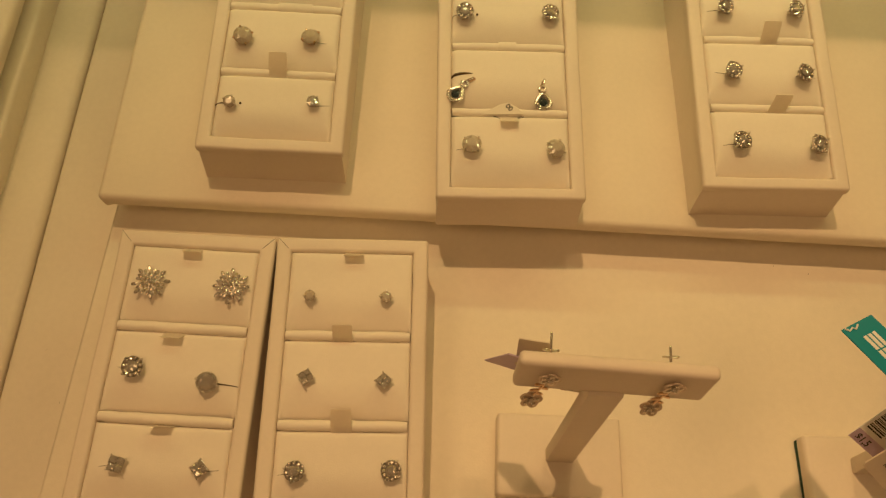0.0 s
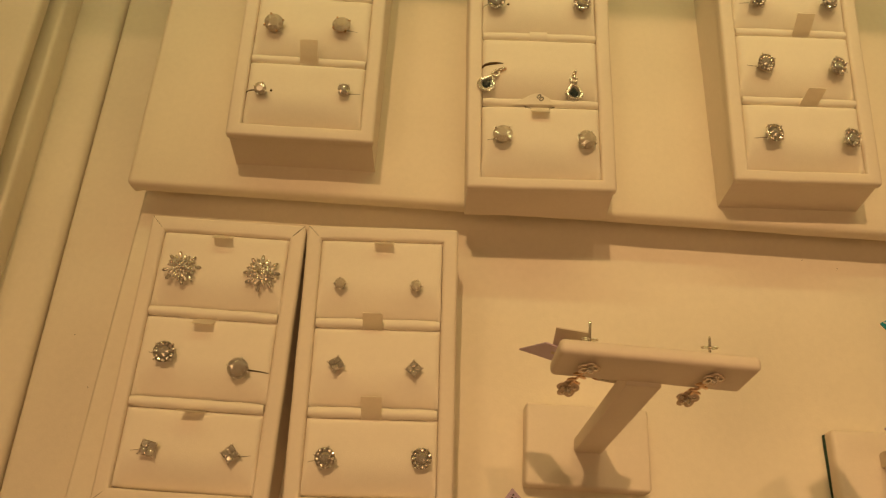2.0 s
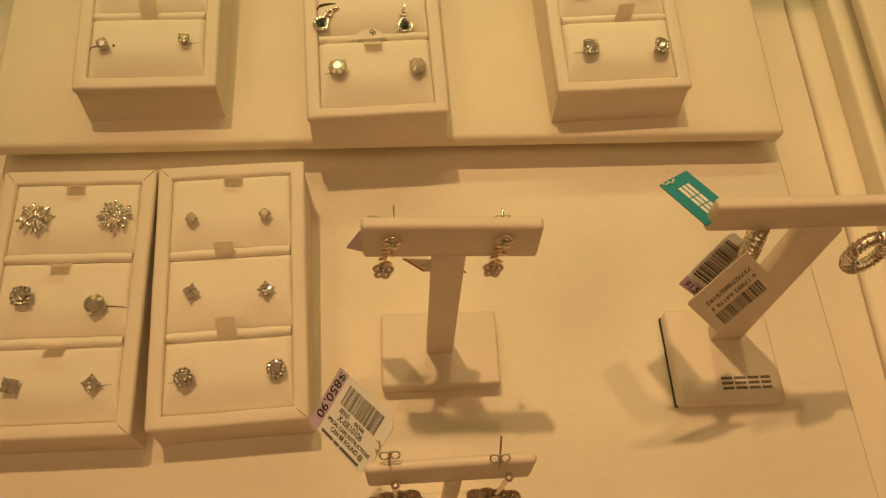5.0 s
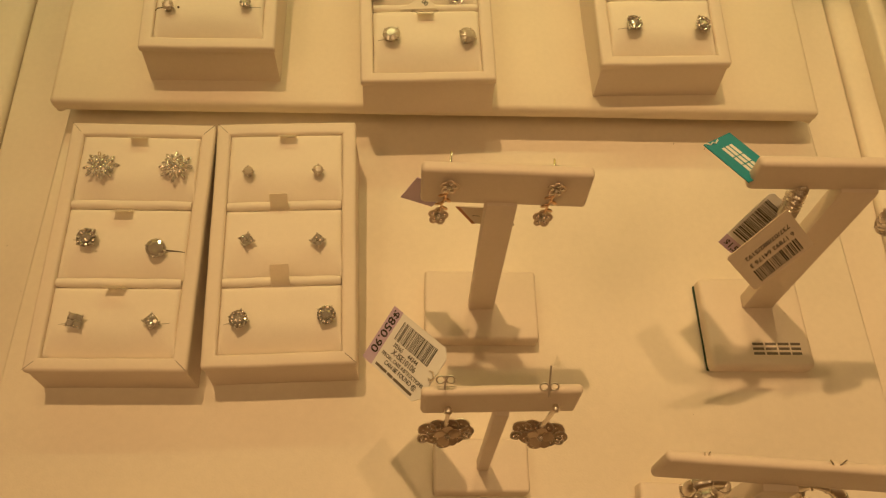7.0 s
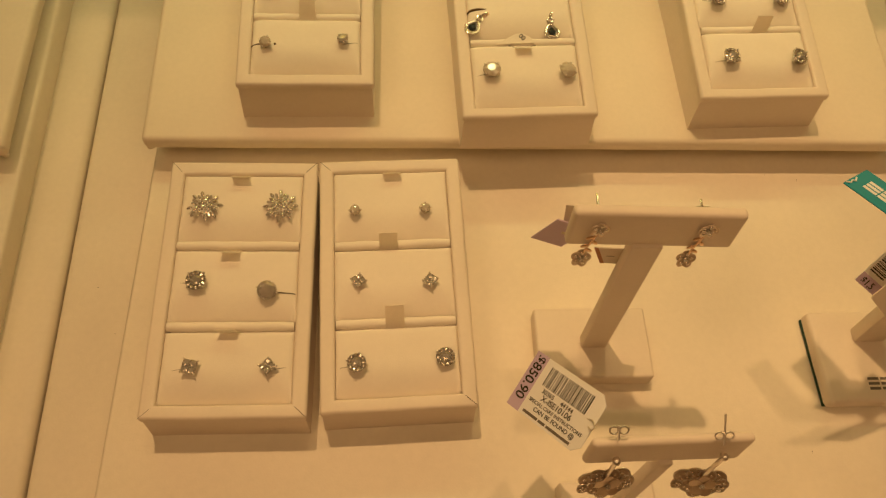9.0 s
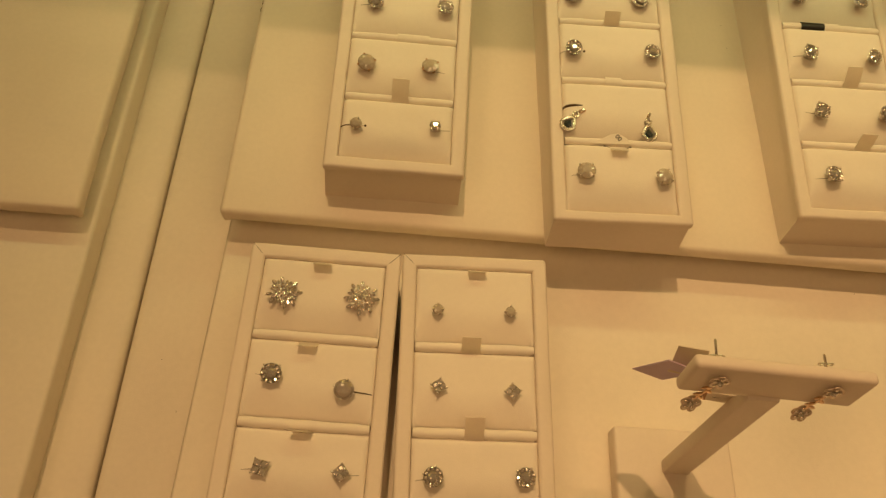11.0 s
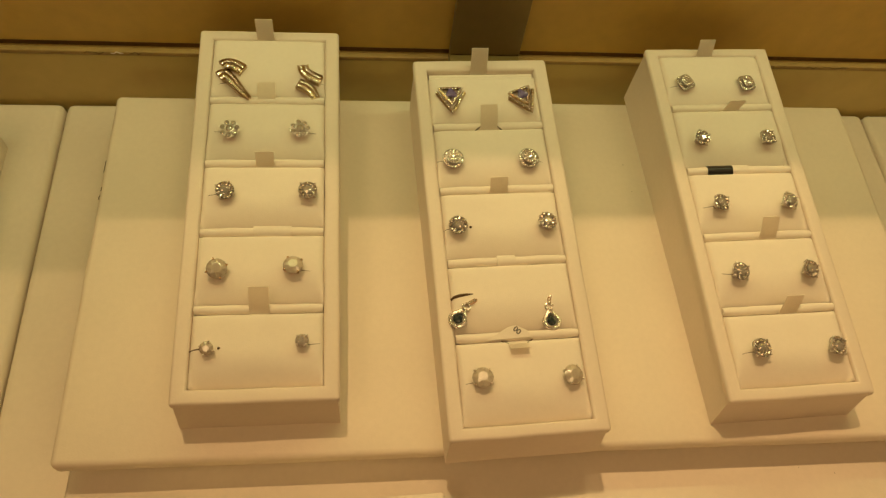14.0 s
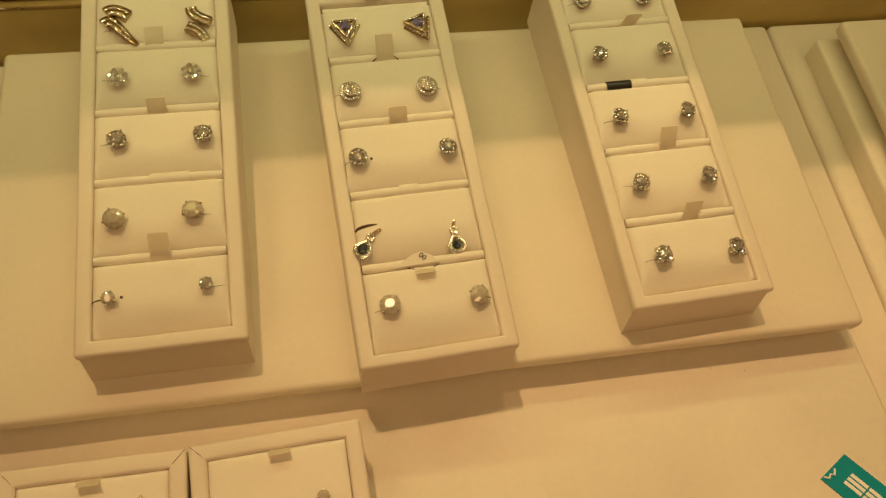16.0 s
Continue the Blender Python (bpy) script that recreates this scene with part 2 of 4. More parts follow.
board(333, 800, "cream cloth-covered deck board beside the earring board")


TILT = 4.29  # the middle panel is a wedge that rises towards the front


def panel_z(y):
    """The height of the middle panel's cloth."""
    return -3.03 - 0.075 * y


def panel(x0, x1, y1=141, wedge=False):
    ob = thing("raised_panel", "thin cream cloth-covered raised panel lying on the deck board", "display panel", at_mm(0, 0, -12), "raised panels")
    for name, bm in (("board", box(x0 + 0.5, -299.5, 0, x1 - 0.5, y1 - 0.5, 1.6)), ("cloth_cover", box(x0, -300, 0.8, x1, y1, 12, 1.6, 3))):
        if wedge:
            for v in bm.verts:
                v.co.z *= (panel_z(v.co.y) + 12) / 12
        part(name, bm, PANEL, ob)
    return ob


panel(-480, -47, 136)
panel(1, 306, 108, True)
panel(343.5, 780, 139)


def riser(x0, x1, y0, label, y1=144, wedge=False):
    """A padded slab that overhangs a narrower plinth; the covering is tucked under at the corners."""
    ob = thing("riser_platform", label, "riser", at_mm(x0, y0, 0), "riser platforms")
    w, d = x1 - x0, y1 - y0
    foot = box(9, 8, 0, w - 9, d - 1, 6.0, 0.6, 2)
    if wedge:
        for v in foot.verts:
            if v.co.z < 3:
                v.co.z += max(-12.0, panel_z(v.co.y + y0))
    part("plinth", foot, RISER, ob)
    part("slab", uneven(box(0, 0, 5.2, w, d, 12, 2.2, 4), 40, 15, 0.22), RISER, ob)
    for x, turn in ((2.6, 40), (w - 2.6, -40)):
        part("corner_tuck", moved(ball(1.0, None, 12, 8), spot_at(x, 2.4, 5.0, 0, 0, turn) @ Matrix.Diagonal((2.6, 1.6, 1.5, 1))), RISER, ob, "tucked corner of the covering")
    return ob


riser(-460, -49.5, -4, "cream leatherette riser platform beside the earring board", 141)
riser(0, 302, 0, "cream leatherette riser platform carrying three earring trays", wedge=True)
riser(348.5, 760, -4, "cream leatherette riser platform beside the earring board", 139)


# ---- trays with cushions ----
class Tray:
    """A wedge tray; local x to the right, y to the back, from its front left foot."""

    def __init__(self, name, x, y, z, turn, width, length, front, back, slots, label, group, flare=0.0, back_roll=False, tilt=0.0):
        self.flare = flare
        self.tilt = tilt
        self.m = at_mm(x, y, z, -tilt, 0, turn)
        self.width, self.length, self.front, self.back = width, length, front, back
        self.slots, self.rim, self.pads = slots, 5.0, []
        self.ob = thing(name, label, "jewellery tray", self.m, group)
        part("frame", self.flared(uneven(self.casing())), LEATHER, self.ob)
        x0, x1 = self.rim + 0.12, width - self.rim - 0.12
        for n, (y0, y1) in enumerate(slots):
            if back_roll and n == len(slots) - 1:
                y1 -= 3.0
                part("divider_roll", self.flared(tube([(x0 + 0.6 + (x1 - x0 - 1.2) * k / 10, y1 + 1.6, self.top(y1) - 2.9) for k in range(11)], 1.4, 12)), PAD, self.ob)
            pad = part("cushion", self.flared(self.cushion(x0, x1, y0 if n else y0 + 0.6, y1, n)), PAD, self.ob, angle=180)
            self.pads.append(pad)
            if n:
                a, b = slots[n - 1][1], y0
                r = (b - a) / 2 - 0.15
                yc = (a + b) / 2
                wob = [(x0 + 0.2 + (x1 - x0 - 0.4) * k / 14, yc + 0.08 * math.sin(k * 1.7 + n), self.top(yc) - 1.3 + 0.10 * math.sin(k * 0.9 + n * 2)) for k in range(15)]
                part("divider_roll", self.flared(tube(wob, [r * 0.86] + [r] * 13 + [r * 0.86], 12)), PAD, self.ob)

    def crease(self, right, back, far=1.0):
        """The mitred fold of the covering at one corner of the rim."""
        w, l, r = self.width, self.length, self.rim
        y0, y1 = self.slots[0][0], self.slots[-1][1]
        a = (w - r, y1) if (right and back) else (w - r, y0) if right else (r, y1) if back else (r, y0)
        b = (w - 0.4 if right else 0.4, l - 0.4 if back else 0.4)
        pts = [(a[0] + (b[0] - a[0]) * k * far, a[1] + (b[1] - a[1]) * k * far) for k in (0.22, 0.5, 0.8, 1.0)]
        # a dark tube stands in for the shade in the crease
        part("corner_fold", self.flared(tube([(x, y, self.top(y) + 0.0) for x, y in pts], [0.07, 0.11, 0.10, 0.05], 5)), SHADE_AND_SPECKS, self.ob, "mitred fold drawn as a dark line of shade")

    def flared(self, bm):
        """A tray of which the front is a little wider than the back."""
        for v in bm.verts:
            v.co.x = self.width / 2 + (v.co.x - self.width / 2) * (1 + self.flare * (1 - v.co.y / self.length))
        return bm

    def top(self, y):
        return self.front + (self.back - self.front) * y / self.length

    def casing(self):
        bm, w, l, r = bmesh.new(), self.width, self.length, self.rim
        ring = lambda a, b, c, d, z: [bm.verts.new((x, y, z(y))) for x, y in ((a, b), (c, b), (c, d), (a, d))]
        low = ring(0.3, 0.0 if self.tilt else -1.7, w - 0.3, l - 0.4, lambda y: 0.0)
        mid = ring(0.7, 0.7, w - 0.7, l - 0.4, lambda y: self.top(y) - 3.4)
        lip = ring(0, 0, w, l, lambda y: self.top(y) - 2.6)
        out = ring(0, 0, w, l, self.top)
        y0, y1 = self.slots[0][0] - 0.1, self.slots[-1][1] + 0.1
        inn = ring(r, y0, w - r, y1, self.top)
        well = ring(r, y0, w - r, y1, lambda y: self.top(y) - 7.5)
        for a, b in ((low, mid), (mid, lip), (lip, out), (out, inn), (inn, well)):
            for k in range(4):
                bm.faces.new((a[k], a[(k + 1) % 4], b[(k + 1) % 4], b[k]))
        bm.faces.new(low[::-1])
        bm.faces.new(well)
        sharp = [bm.edges.get((q[k], q[(k + 1) % 4])) for q in (out, inn) for k in range(4)]
        sharp += [bm.edges.get((out[k], lip[k])) for k in range(4)]
        bmesh.ops.bevel(bm, geom=sharp, offset=1.1, segments=4, profile=0.5, affect="EDGES")
        return bm

    def puff(self, u, v, n):
        """Height of a cushion, u and v from -1 to 1, over its slot's rim level."""
        f = max(0.0, 1 - abs(u) ** 18) ** 0.5
        g = max(0.0, 1 - abs(v) ** (2.6 if v < 0 else 14)) ** 0.5
        roll = (3.6 if n else 3.3) * max(0.0, (0.05 - v) / 1.05) ** 2.2
        return -1.3 + (1.9 if len(self.slots) == 5 else 1.2) * f * g - roll * f + 0.16 * noise.noise((u * 2.2 + 7 * n + self.width, v * 1.8, n * 3.1))

    def cushion(self, x0, x1, y0, y1, n):
        bm, nx, ny = bmesh.new(), 30, 22
        spread = lambda k, m: math.sin((k / m - 0.5) * math.pi) * 0.55 + (k / m - 0.5) * 0.9
        rows = []
        for j in range(ny + 1):
            v = max(-1, min(1, spread(j, ny)))
            row = []
            for i in range(nx + 1):
                u = max(-1, min(1, spread(i, nx)))
                x, y = (x0 + x1) / 2 + u * (x1 - x0) / 2, (y0 + y1) / 2 + v * (y1 - y0) / 2
                row.append(bm.verts.new((x, y, self.top(y) + self.puff(u, v, n))))
            rows.append(row)
        for a, b in zip(rows, rows[1:]):
            for i in range(nx):
                bm.faces.new((a[i], a[i + 1], b[i + 1], b[i]))
        edge = [e for e in bm.edges if e.is_boundary]
        low = bmesh.ops.extrude_edge_only(bm, edges=edge)["geom"]
        for v in low:
            if isinstance(v, bmesh.types.BMVert):
                v.co.z -= 3.4
        return bm

    def on_pad(self, n, x, y):
        """The height of cushion n at a local place."""
        (y0, y1), x0, x1 = self.slots[n], self.rim + 0.12, self.width - self.rim - 0.12
        u, v = (2 * x - x0 - x1) / (x1 - x0) / (1 + self.flare * (1 - y / self.length)), (2 * y - y0 - y1) / (y1 - y0)
        return self.top(y) + self.puff(max(-1, min(1, u)), max(-1, min(1, v)), n)

    def slope(self):
        return math.degrees(math.atan2(self.back - self.front, self.length))

    def local(self, x, y):
        p = self.m.inverted() @ Vector((x * MM, y * MM, self.m.translation.z + (self.front * MM if self.tilt else 0.0)))
        return p.x / MM, p.y / MM


def slots_of(first, last, centres, roll=3.4):
    """Cushion slots between the dividers' middles."""
    ends = [first] + [c + s * roll / 2 for c in centres for s in (-1, 1)] + [last]
    return list(zip(ends[::2], ends[1::2]))


LABEL5 = "tall cream leatherette wedge tray with five earring cushions on the riser"
LABEL3 = "cream leatherette tray with three earring cushions on the panel"
tray_a = Tray("earring_tray", 37.4, 12.4, 12.0, 0.4, 50.4, 139, 18.0, 28.8, slots_of(4.8, 134.8, (30.0, 56.8, 82.7, 108.5)), LABEL5, "five-cushion trays")
tray_b = Tray("earring_tray", 120.0, -1.4, 12.0, 2.4, 50.4, 140, 18.2, 28.8, slots_of(4.2, 135.2, (32.1, 58.1, 85.1, 111.0)), LABEL5, "five-cushion trays", back_roll=True)
tray_c = Tray("earring_tray", 210.2, 8.2, 12.0, 2.1, 50.4, 139, 17.9, 28.8, slots_of(4.4, 135.2, (30.6, 58.0, 84.4, 111.6)), LABEL5, "five-cushion trays")
tray_d = Tray("earring_tray", 16.55, -108.5, panel_z(-108.5), -0.2, 51.2, 90.7, 17.6, 25.4, slots_of(4.6, 85.4, (30.0, 58.6), 3.7), LABEL3, "three-cushion trays", 0.01, tilt=TILT)
tray_e = Tray("earring_tray", 72.0, -107.7, panel_z(-107.7), 2.2, 50.0, 90.2, 17.6, 25.4, slots_of(4.6, 85.2, (29.2, 57.2), 3.7), LABEL3, "three-cushion trays", tilt=TILT)
for tray, right, back in ((tray_d, True, False), (tray_d, False, True), (tray_d, True, True), (tray_d, False, False), (tray_e, True, False), (tray_e, False, True)):
    tray.crease(right, back)
worn = [o for o in bpy.data.objects if o.name.startswith("riser_platform")][1]
rnd = random.Random(4)
for k in range(5):
    y = 84 + 50 * rnd.random()
    part("worn_spot", tube([(0.35 + 0.3 * rnd.random(), y + j * (0.5 + rnd.random()), 11.2 + 0.4 * rnd.random()) for j in range(3)], [0.08, 0.15, 0.06], 5), SHADE_AND_SPECKS, worn, "dark worn spot on the edge")


# ---- T-shaped earring stands ----
def t_stand(x, y, turn, base, thick, bar, bar_z, post, lean, label, edge=None, bar_yaw=0.0, foot=0.0):
    """base: width, depth; bar: left x, right x, thickness, height; post: x, width, depth; lean: how far the post's top lies behind its foot."""
    ob = thing("earring_stand", label, "earring stand", at_mm(x, y, panel_z(y), -TILT, 0, turn), "T-shaped earring stands")
    bar_z -= panel_z(y)
    lean -= bar_z * 0.075
    w, d = base
    if edge:
        part("base_edge", box(-w / 2 - 0.2, -d / 2 - foot + 0.6, 0.05, w / 2 - 3, d / 2 - foot - 1, thick * 0.26, 0.4, 2), edge, ob, "dark green base edge")
        part("base", uneven(box(-w / 2, -d / 2 - foot, 0.1, w / 2, d / 2 - foot, thick, 1.7, 4), 18, 6, 0.15), LEATHER, ob)
    else:
        part("base", box(-w / 2, -d / 2, 0, w / 2, d / 2, thick, 1.1, 3), LEATHER, ob)
    px, pw, pd = post
    x0, x1, bt, bh = bar
    p = box(px - pw / 2, -pd / 2, thick - 0.3, px + pw / 2, pd / 2, bar_z + 1.5, 0.7, 2)
    h = bar_z - thick
    for v in p.verts:
        v.co.y += lean * (v.co.z - thick) / h
    part("post", p, LEATHER, ob)
    b = box(x0, -bt / 2, 0, x1, bt / 2, bh, 1.2, 3)
    b.transform(spot_at(px, lean + 0.6, bar_z, TILT - 9, 0, bar_yaw) @ spot_at(-px, 0, 0))
    part("bar", uneven(b, 18, 6, 0.12), LEATHER, ob)
    return ob


t_stand(163.8, -80.6, 0, (39.6, 26), 7.8, (-22.4, 23.2, 3.6, 14.8), 76.4, (-0.1, 8.8, 4.4), 8.0, "cream leatherette T-shaped earring stand holding flower drop earrings", bar_yaw=-1.6)
stand_2 = t_stand(261.6, -78.6, 0, (36.5, 34), 6.4, (-30.1, 27.4, 3.6, 11.4), 80.3, (1.6, 11.0, 5), 9.8, "cream T-shaped earring stand with a dark green edged base", edge=TEALEDGE, foot=7.5)
t_stand(162.0, -136.0, 0, (30.4, 17), 7.8, (-20.4, 19.0, 2.6, 13.5), 70.5, (0.3, 3.8, 3.8), 7.0, "small cream leatherette T-shaped earring stand holding flower cluster earrings", bar_yaw=1.0)
t_stand(227.2, -155.7, -3, (31, 28), 7.0, (-31, 27, 2.8, 14), 77.5, (0, 9, 5), 8.0, "cream leatherette T-shaped earring stand holding silver hoop earrings", bar_yaw=-1)


# ---- stones and settings; local z away from the cushion ----
def cut_stone(r, n=8, rise=0.34, deep=0.75, outline=None):
    """A faceted stone: flat table, crown, girdle and pointed back. outline: its shape, if not round."""
    bm = bmesh.new()
    shape = outline or (lambda a: (math.cos(a), math.sin(a)))
    ring = lambda k, m, off, s, z: bm.verts.new((s * r * shape((k + off) * math.tau / m)[0], s * r * shape((k + off) * math.tau / m)[1], z * r))
    table = [ring(k, n, 0.5, 0.46, rise) for k in range(n)]
    star = [ring(k, n, 0.0, 0.80, rise * 0.62) for k in range(n)]
    girdle = [ring(k, 2 * n, 0.0, 1.0, 0.0) for k in range(2 * n)]
    low = [ring(k, 2 * n, 0.0, 1.0, -0.07) for k in range(2 * n)]
    culet = bm.verts.new((0, 0, -deep * r))
    bm.faces.new(table)
    for k in range(n):
        j = (k + 1) % n
        bm.faces.new((table[k], star[j], table[j]))
        bm.faces.new((star[k], girdle[2 * k], girdle[2 * k + 1]))
        bm.faces.new((star[k], girdle[2 * k + 1], table[k]))
        bm.faces.new((table[k], girdle[2 * k + 1], star[j]))
        bm.faces.new((star[j], girdle[2 * k + 1], girdle[(2 * k + 2) % (2 * n)]))
    for k in range(2 * n):
        j = (k + 1) % (2 * n)
        bm.faces.new((girdle[k], low[k], low[j], girdle[j]))
        bm.faces.new((low[k], culet, low[j]))
    return bm


SHARED = {}


def scatter(name, places, r, parent, jitter=20, mat=None, make=None):
    """Little alike pieces, each an object of its own on one shared mesh, each tipped a little."""
    key = (name, round(r, 3), mat)
    if key not in SHARED:
        SHARED[key] = mesh_of((make or (lambda q: cut_stone(q, 6)))(r), make is not None)
        SHARED[key].materials.append(mat or PAVE)
    for x, y, z in places:
        ob = part(name, SHARED[key], None, parent)
        ob.matrix_basis = at_mm(x, y, z, random.uniform(-jitter, jitter), random.uniform(-jitter, jitter), random.uniform(0, 90))


def scatter_beads(places, r, parent, metal):
    scatter("bead", places, r, parent, 0, metal, lambda q: ball(q, None, 7, 5))


def circle(n, r, z, off=0.0):
    return [(r * math.cos((k + off) * math.tau / n), r * math.sin((k + off) * math.tau / n), z) for k in range(n)]


def prong(a, r, z0, z1, metal, parent, thick=0.32):
    c, s = math.cos(a), math.sin(a)
    bm = joined(tube([(c * r * 0.55, s * r * 0.55, z0), (c * r * 0.92, s * r * 0.92, (z0 + z1) / 2), (c * r * 1.03, s * r * 1.03, z1), (c * r * 0.90, s * r * 0.90, z1 + 0.25)], thick, 6), ball(thick * 1.35, spot_at(c * r * 0.95, s * r * 0.95, z1 + 0.2), 7, 5))
    part("prong", bm, metal, parent)


def post(parent, z, metal=None):
    part("post", tube([(0, 0, z), (0, 0, -2.2)], 0.4, 7), metal or SILVER, parent)


def solitaire(ob, r, stone=None, prongs=4, metal=None, off=0.5, high=2.9):
    """One large stone in an open basket of prongs."""
    metal = metal or SILVER
    part("basket", lathe([(0.7, 0.2), (1.0, 0.5), (r * 0.50, 1.2), (r * 0.62, 1.7), (r * 0.54, 1.7), (0.6, 0.9)], 18), metal, ob)
    part("gallery_rail", tube(circle(18, r * 0.80, high - 0.75), 0.19, 6, True), metal, ob)
    part("stone", moved(cut_stone(r * 0.97), spot_at(0, 0, high)), stone or DIAMOND, ob, smooth=False)
    for k in range(prongs):
        prong((k + off) * math.tau / prongs, r, 0.7, high + 0.12, metal, ob, 0.27)
    post(ob, 0.5)


def cluster(ob, r, prongs=4, metal=None, ring=11, off=0.5, high=3.4, heart=0.52, thick=0.29):
    """A tall open basket: a cup, a gallery rail, a bezel plate with one large stone and a ring of small ones, prongs outside."""
    metal = metal or SILVER
    part("cup", lathe([(0.7, 0.2), (0.9, 0.5), (r * 0.44, 1.4), (r * 0.50, 1.8), (r * 0.42, 1.8), (0.5, 1.0)], 18), metal, ob)
    part("gallery_rail", tube(circle(20, r * 0.76, high * 0.62), 0.2, 6, True), metal, ob)
    # bezel in the darkened gold, so shade is painted round the stones
    part("bezel", lathe([(r * 0.62, high - 1.0), (r * 0.90, high - 0.45), (r * 0.98, high - 0.05), (r * 0.92, high + 0.05), (r * 0.80, high - 0.30), (r * 0.25, high - 0.45)], 24), SHADEGOLD, ob)
    part("stone", moved(cut_stone(r * heart, 8), spot_at(0, 0, high + 0.18, random.uniform(-7, 7), random.uniform(-7, 7), 11)), DIAMOND, ob, smooth=False)
    scatter("small_stone", circle(ring, r * 0.74, high + 0.06, random.random()), r * 0.20, ob, 30)
    scatter_beads(circle(ring, r * 0.93, high + 0.10, 0.5), r * 0.07, ob, metal)
    for k in range(prongs):
        prong((k + off) * math.tau / prongs, r * (1.05 if prongs < 6 else 0.98), 0.8, high + 0.22, metal, ob, thick)
    post(ob, 0.5)


def halo_disc(ob, r, square=False):
    """A pave disc that stands over a wider pave ring; cushion-shaped if square."""
    bend = lambda p: (p[0] * bow(p), p[1] * bow(p), p[2])
    bow = lambda p: 1 + (0.10 * math.cos(4 * math.atan2(p[1], p[0]) + math.pi) if square else 0.0)
    shaped = lambda bm: moved_by(bm, bend)
    # ring and head in the darkened gold: painted shade between pave stones
    part("outer_ring", shaped(lathe([(0.9, 0.2), (r * 0.8, 0.9), (r, 1.5), (r * 1.02, 1.9), (r * 0.95, 2.05), (r * 0.6, 2.0)], 28)), SHADEGOLD, ob)
    part("raised_head", shaped(lathe([(r * 0.60, 1.9), (r * 0.66, 2.6), (r * 0.68, 2.95), (r * 0.62, 3.1), (r * 0.2, 3.2)], 28)), SHADEGOLD, ob)
    scatter("small_stone", [bend(p) for p in circle(18, r * 0.85, 2.12)], r * 0.115, ob)
    scatter("small_stone", [bend(p) for p in circle(12, r * 0.53, 3.16)], r * 0.115, ob)
    scatter("small_stone", [bend(p) for p in circle(8, r * 0.31, 3.28)], r * 0.115, ob)
    scatter_beads([bend(p) for p in circle(28, r * 1.0, 2.0)] + [bend(p) for p in circle(20, r * 0.67, 3.05)], r * 0.035, ob, SILVER)
    part("stone", moved(cut_stone(r * 0.19, 8), spot_at(0, 0, 3.4)), DIAMOND, ob, smooth=False)
    post(ob, 0.5)


def moved_by(bm, f):
    for v in bm.verts:
        v.co = f(v.co)
    return bm


def flower(ob, r):
    """Seven round petals of stones, each in its own cup, about a raised one."""
    part("head", lathe([(0.9, 0.2), (r * 0.5, 0.9), (r * 0.7, 1.7), (r * 0.3, 2.1)], 18), SILVER, ob)
    for k, (x, y, z) in enumerate(circle(7, r * 0.70, 2.3)):
        cup = part("petal_cup", moved(lathe([(r * 0.12, -1.2), (r * 0.27, -0.2), (r * 0.31, 0.15), (r * 0.27, 0.22), (r * 0.20, 0.05)], 14), spot_at(x, y, z)), SILVER, ob)
        part("stone", moved(cut_stone(r * 0.24, 8), spot_at(x, y, z + 0.22, random.uniform(-12, 12), random.uniform(-12, 12), 0)), DIAMOND, cup, smooth=False)
    part("middle_bezel", tube(circle(16, r * 0.37, 2.75), 0.17, 6, True), SILVER, ob)
    part("stone", moved(cut_stone(r * 0.36, 8), spot_at(0, 0, 2.8, 5, -4, 0)), DIAMOND, ob, smooth=False)
    scatter_beads(circle(7, r * 0.92, 2.4, 0.5) + circle(7, r * 0.46, 2.8, 0.5), 0.24, ob, SILVER)
    post(ob, 0.5)


def princess(ob, side):
    """A tall square head of small square stones with prongs at the corners."""
    h = side / 2
    part("basket", moved_by(box(-h * 0.92, -h * 0.92, 0.8, h * 0.92, h * 0.92, 2.5, 0.25, 2), lambda v: (v[0] * (0.62 + 0.15 * v[2]), v[1] * (0.62 + 0.15 * v[2]), v[2])), SILVER, ob)
    square = lambda a: (max(-1, min(1, 1.42 * math.cos(a))), max(-1, min(1, 1.42 * math.sin(a))))
    for x in (-1, 1):
        for y in (-1, 1):
            part("stone", moved(cut_stone(h * 0.46, 8, outline=square), spot_at(x * h * 0.45, y * h * 0.45, 2.72, random.uniform(-14, 14), random.uniform(-14, 14), 0)), DIAMOND, ob, smooth=False)
    scatter_beads([(x * h * 0.9, y * h * 0.9, 2.7) for x, y in ((0, 1), (0, -1), (1, 0), (-1, 0), (0, 0))] + [(q * h * 0.9, w * h * 0.45, 2.65) for q in (-1, 1) for w in (-1, 1)], 0.19, ob, SILVER)
    for k in range(4):
        prong((k + 0.5) * math.tau / 4, h * 1.25, 0.8, 2.8, SILVER, ob, 0.27)
    post(ob, 0.5)


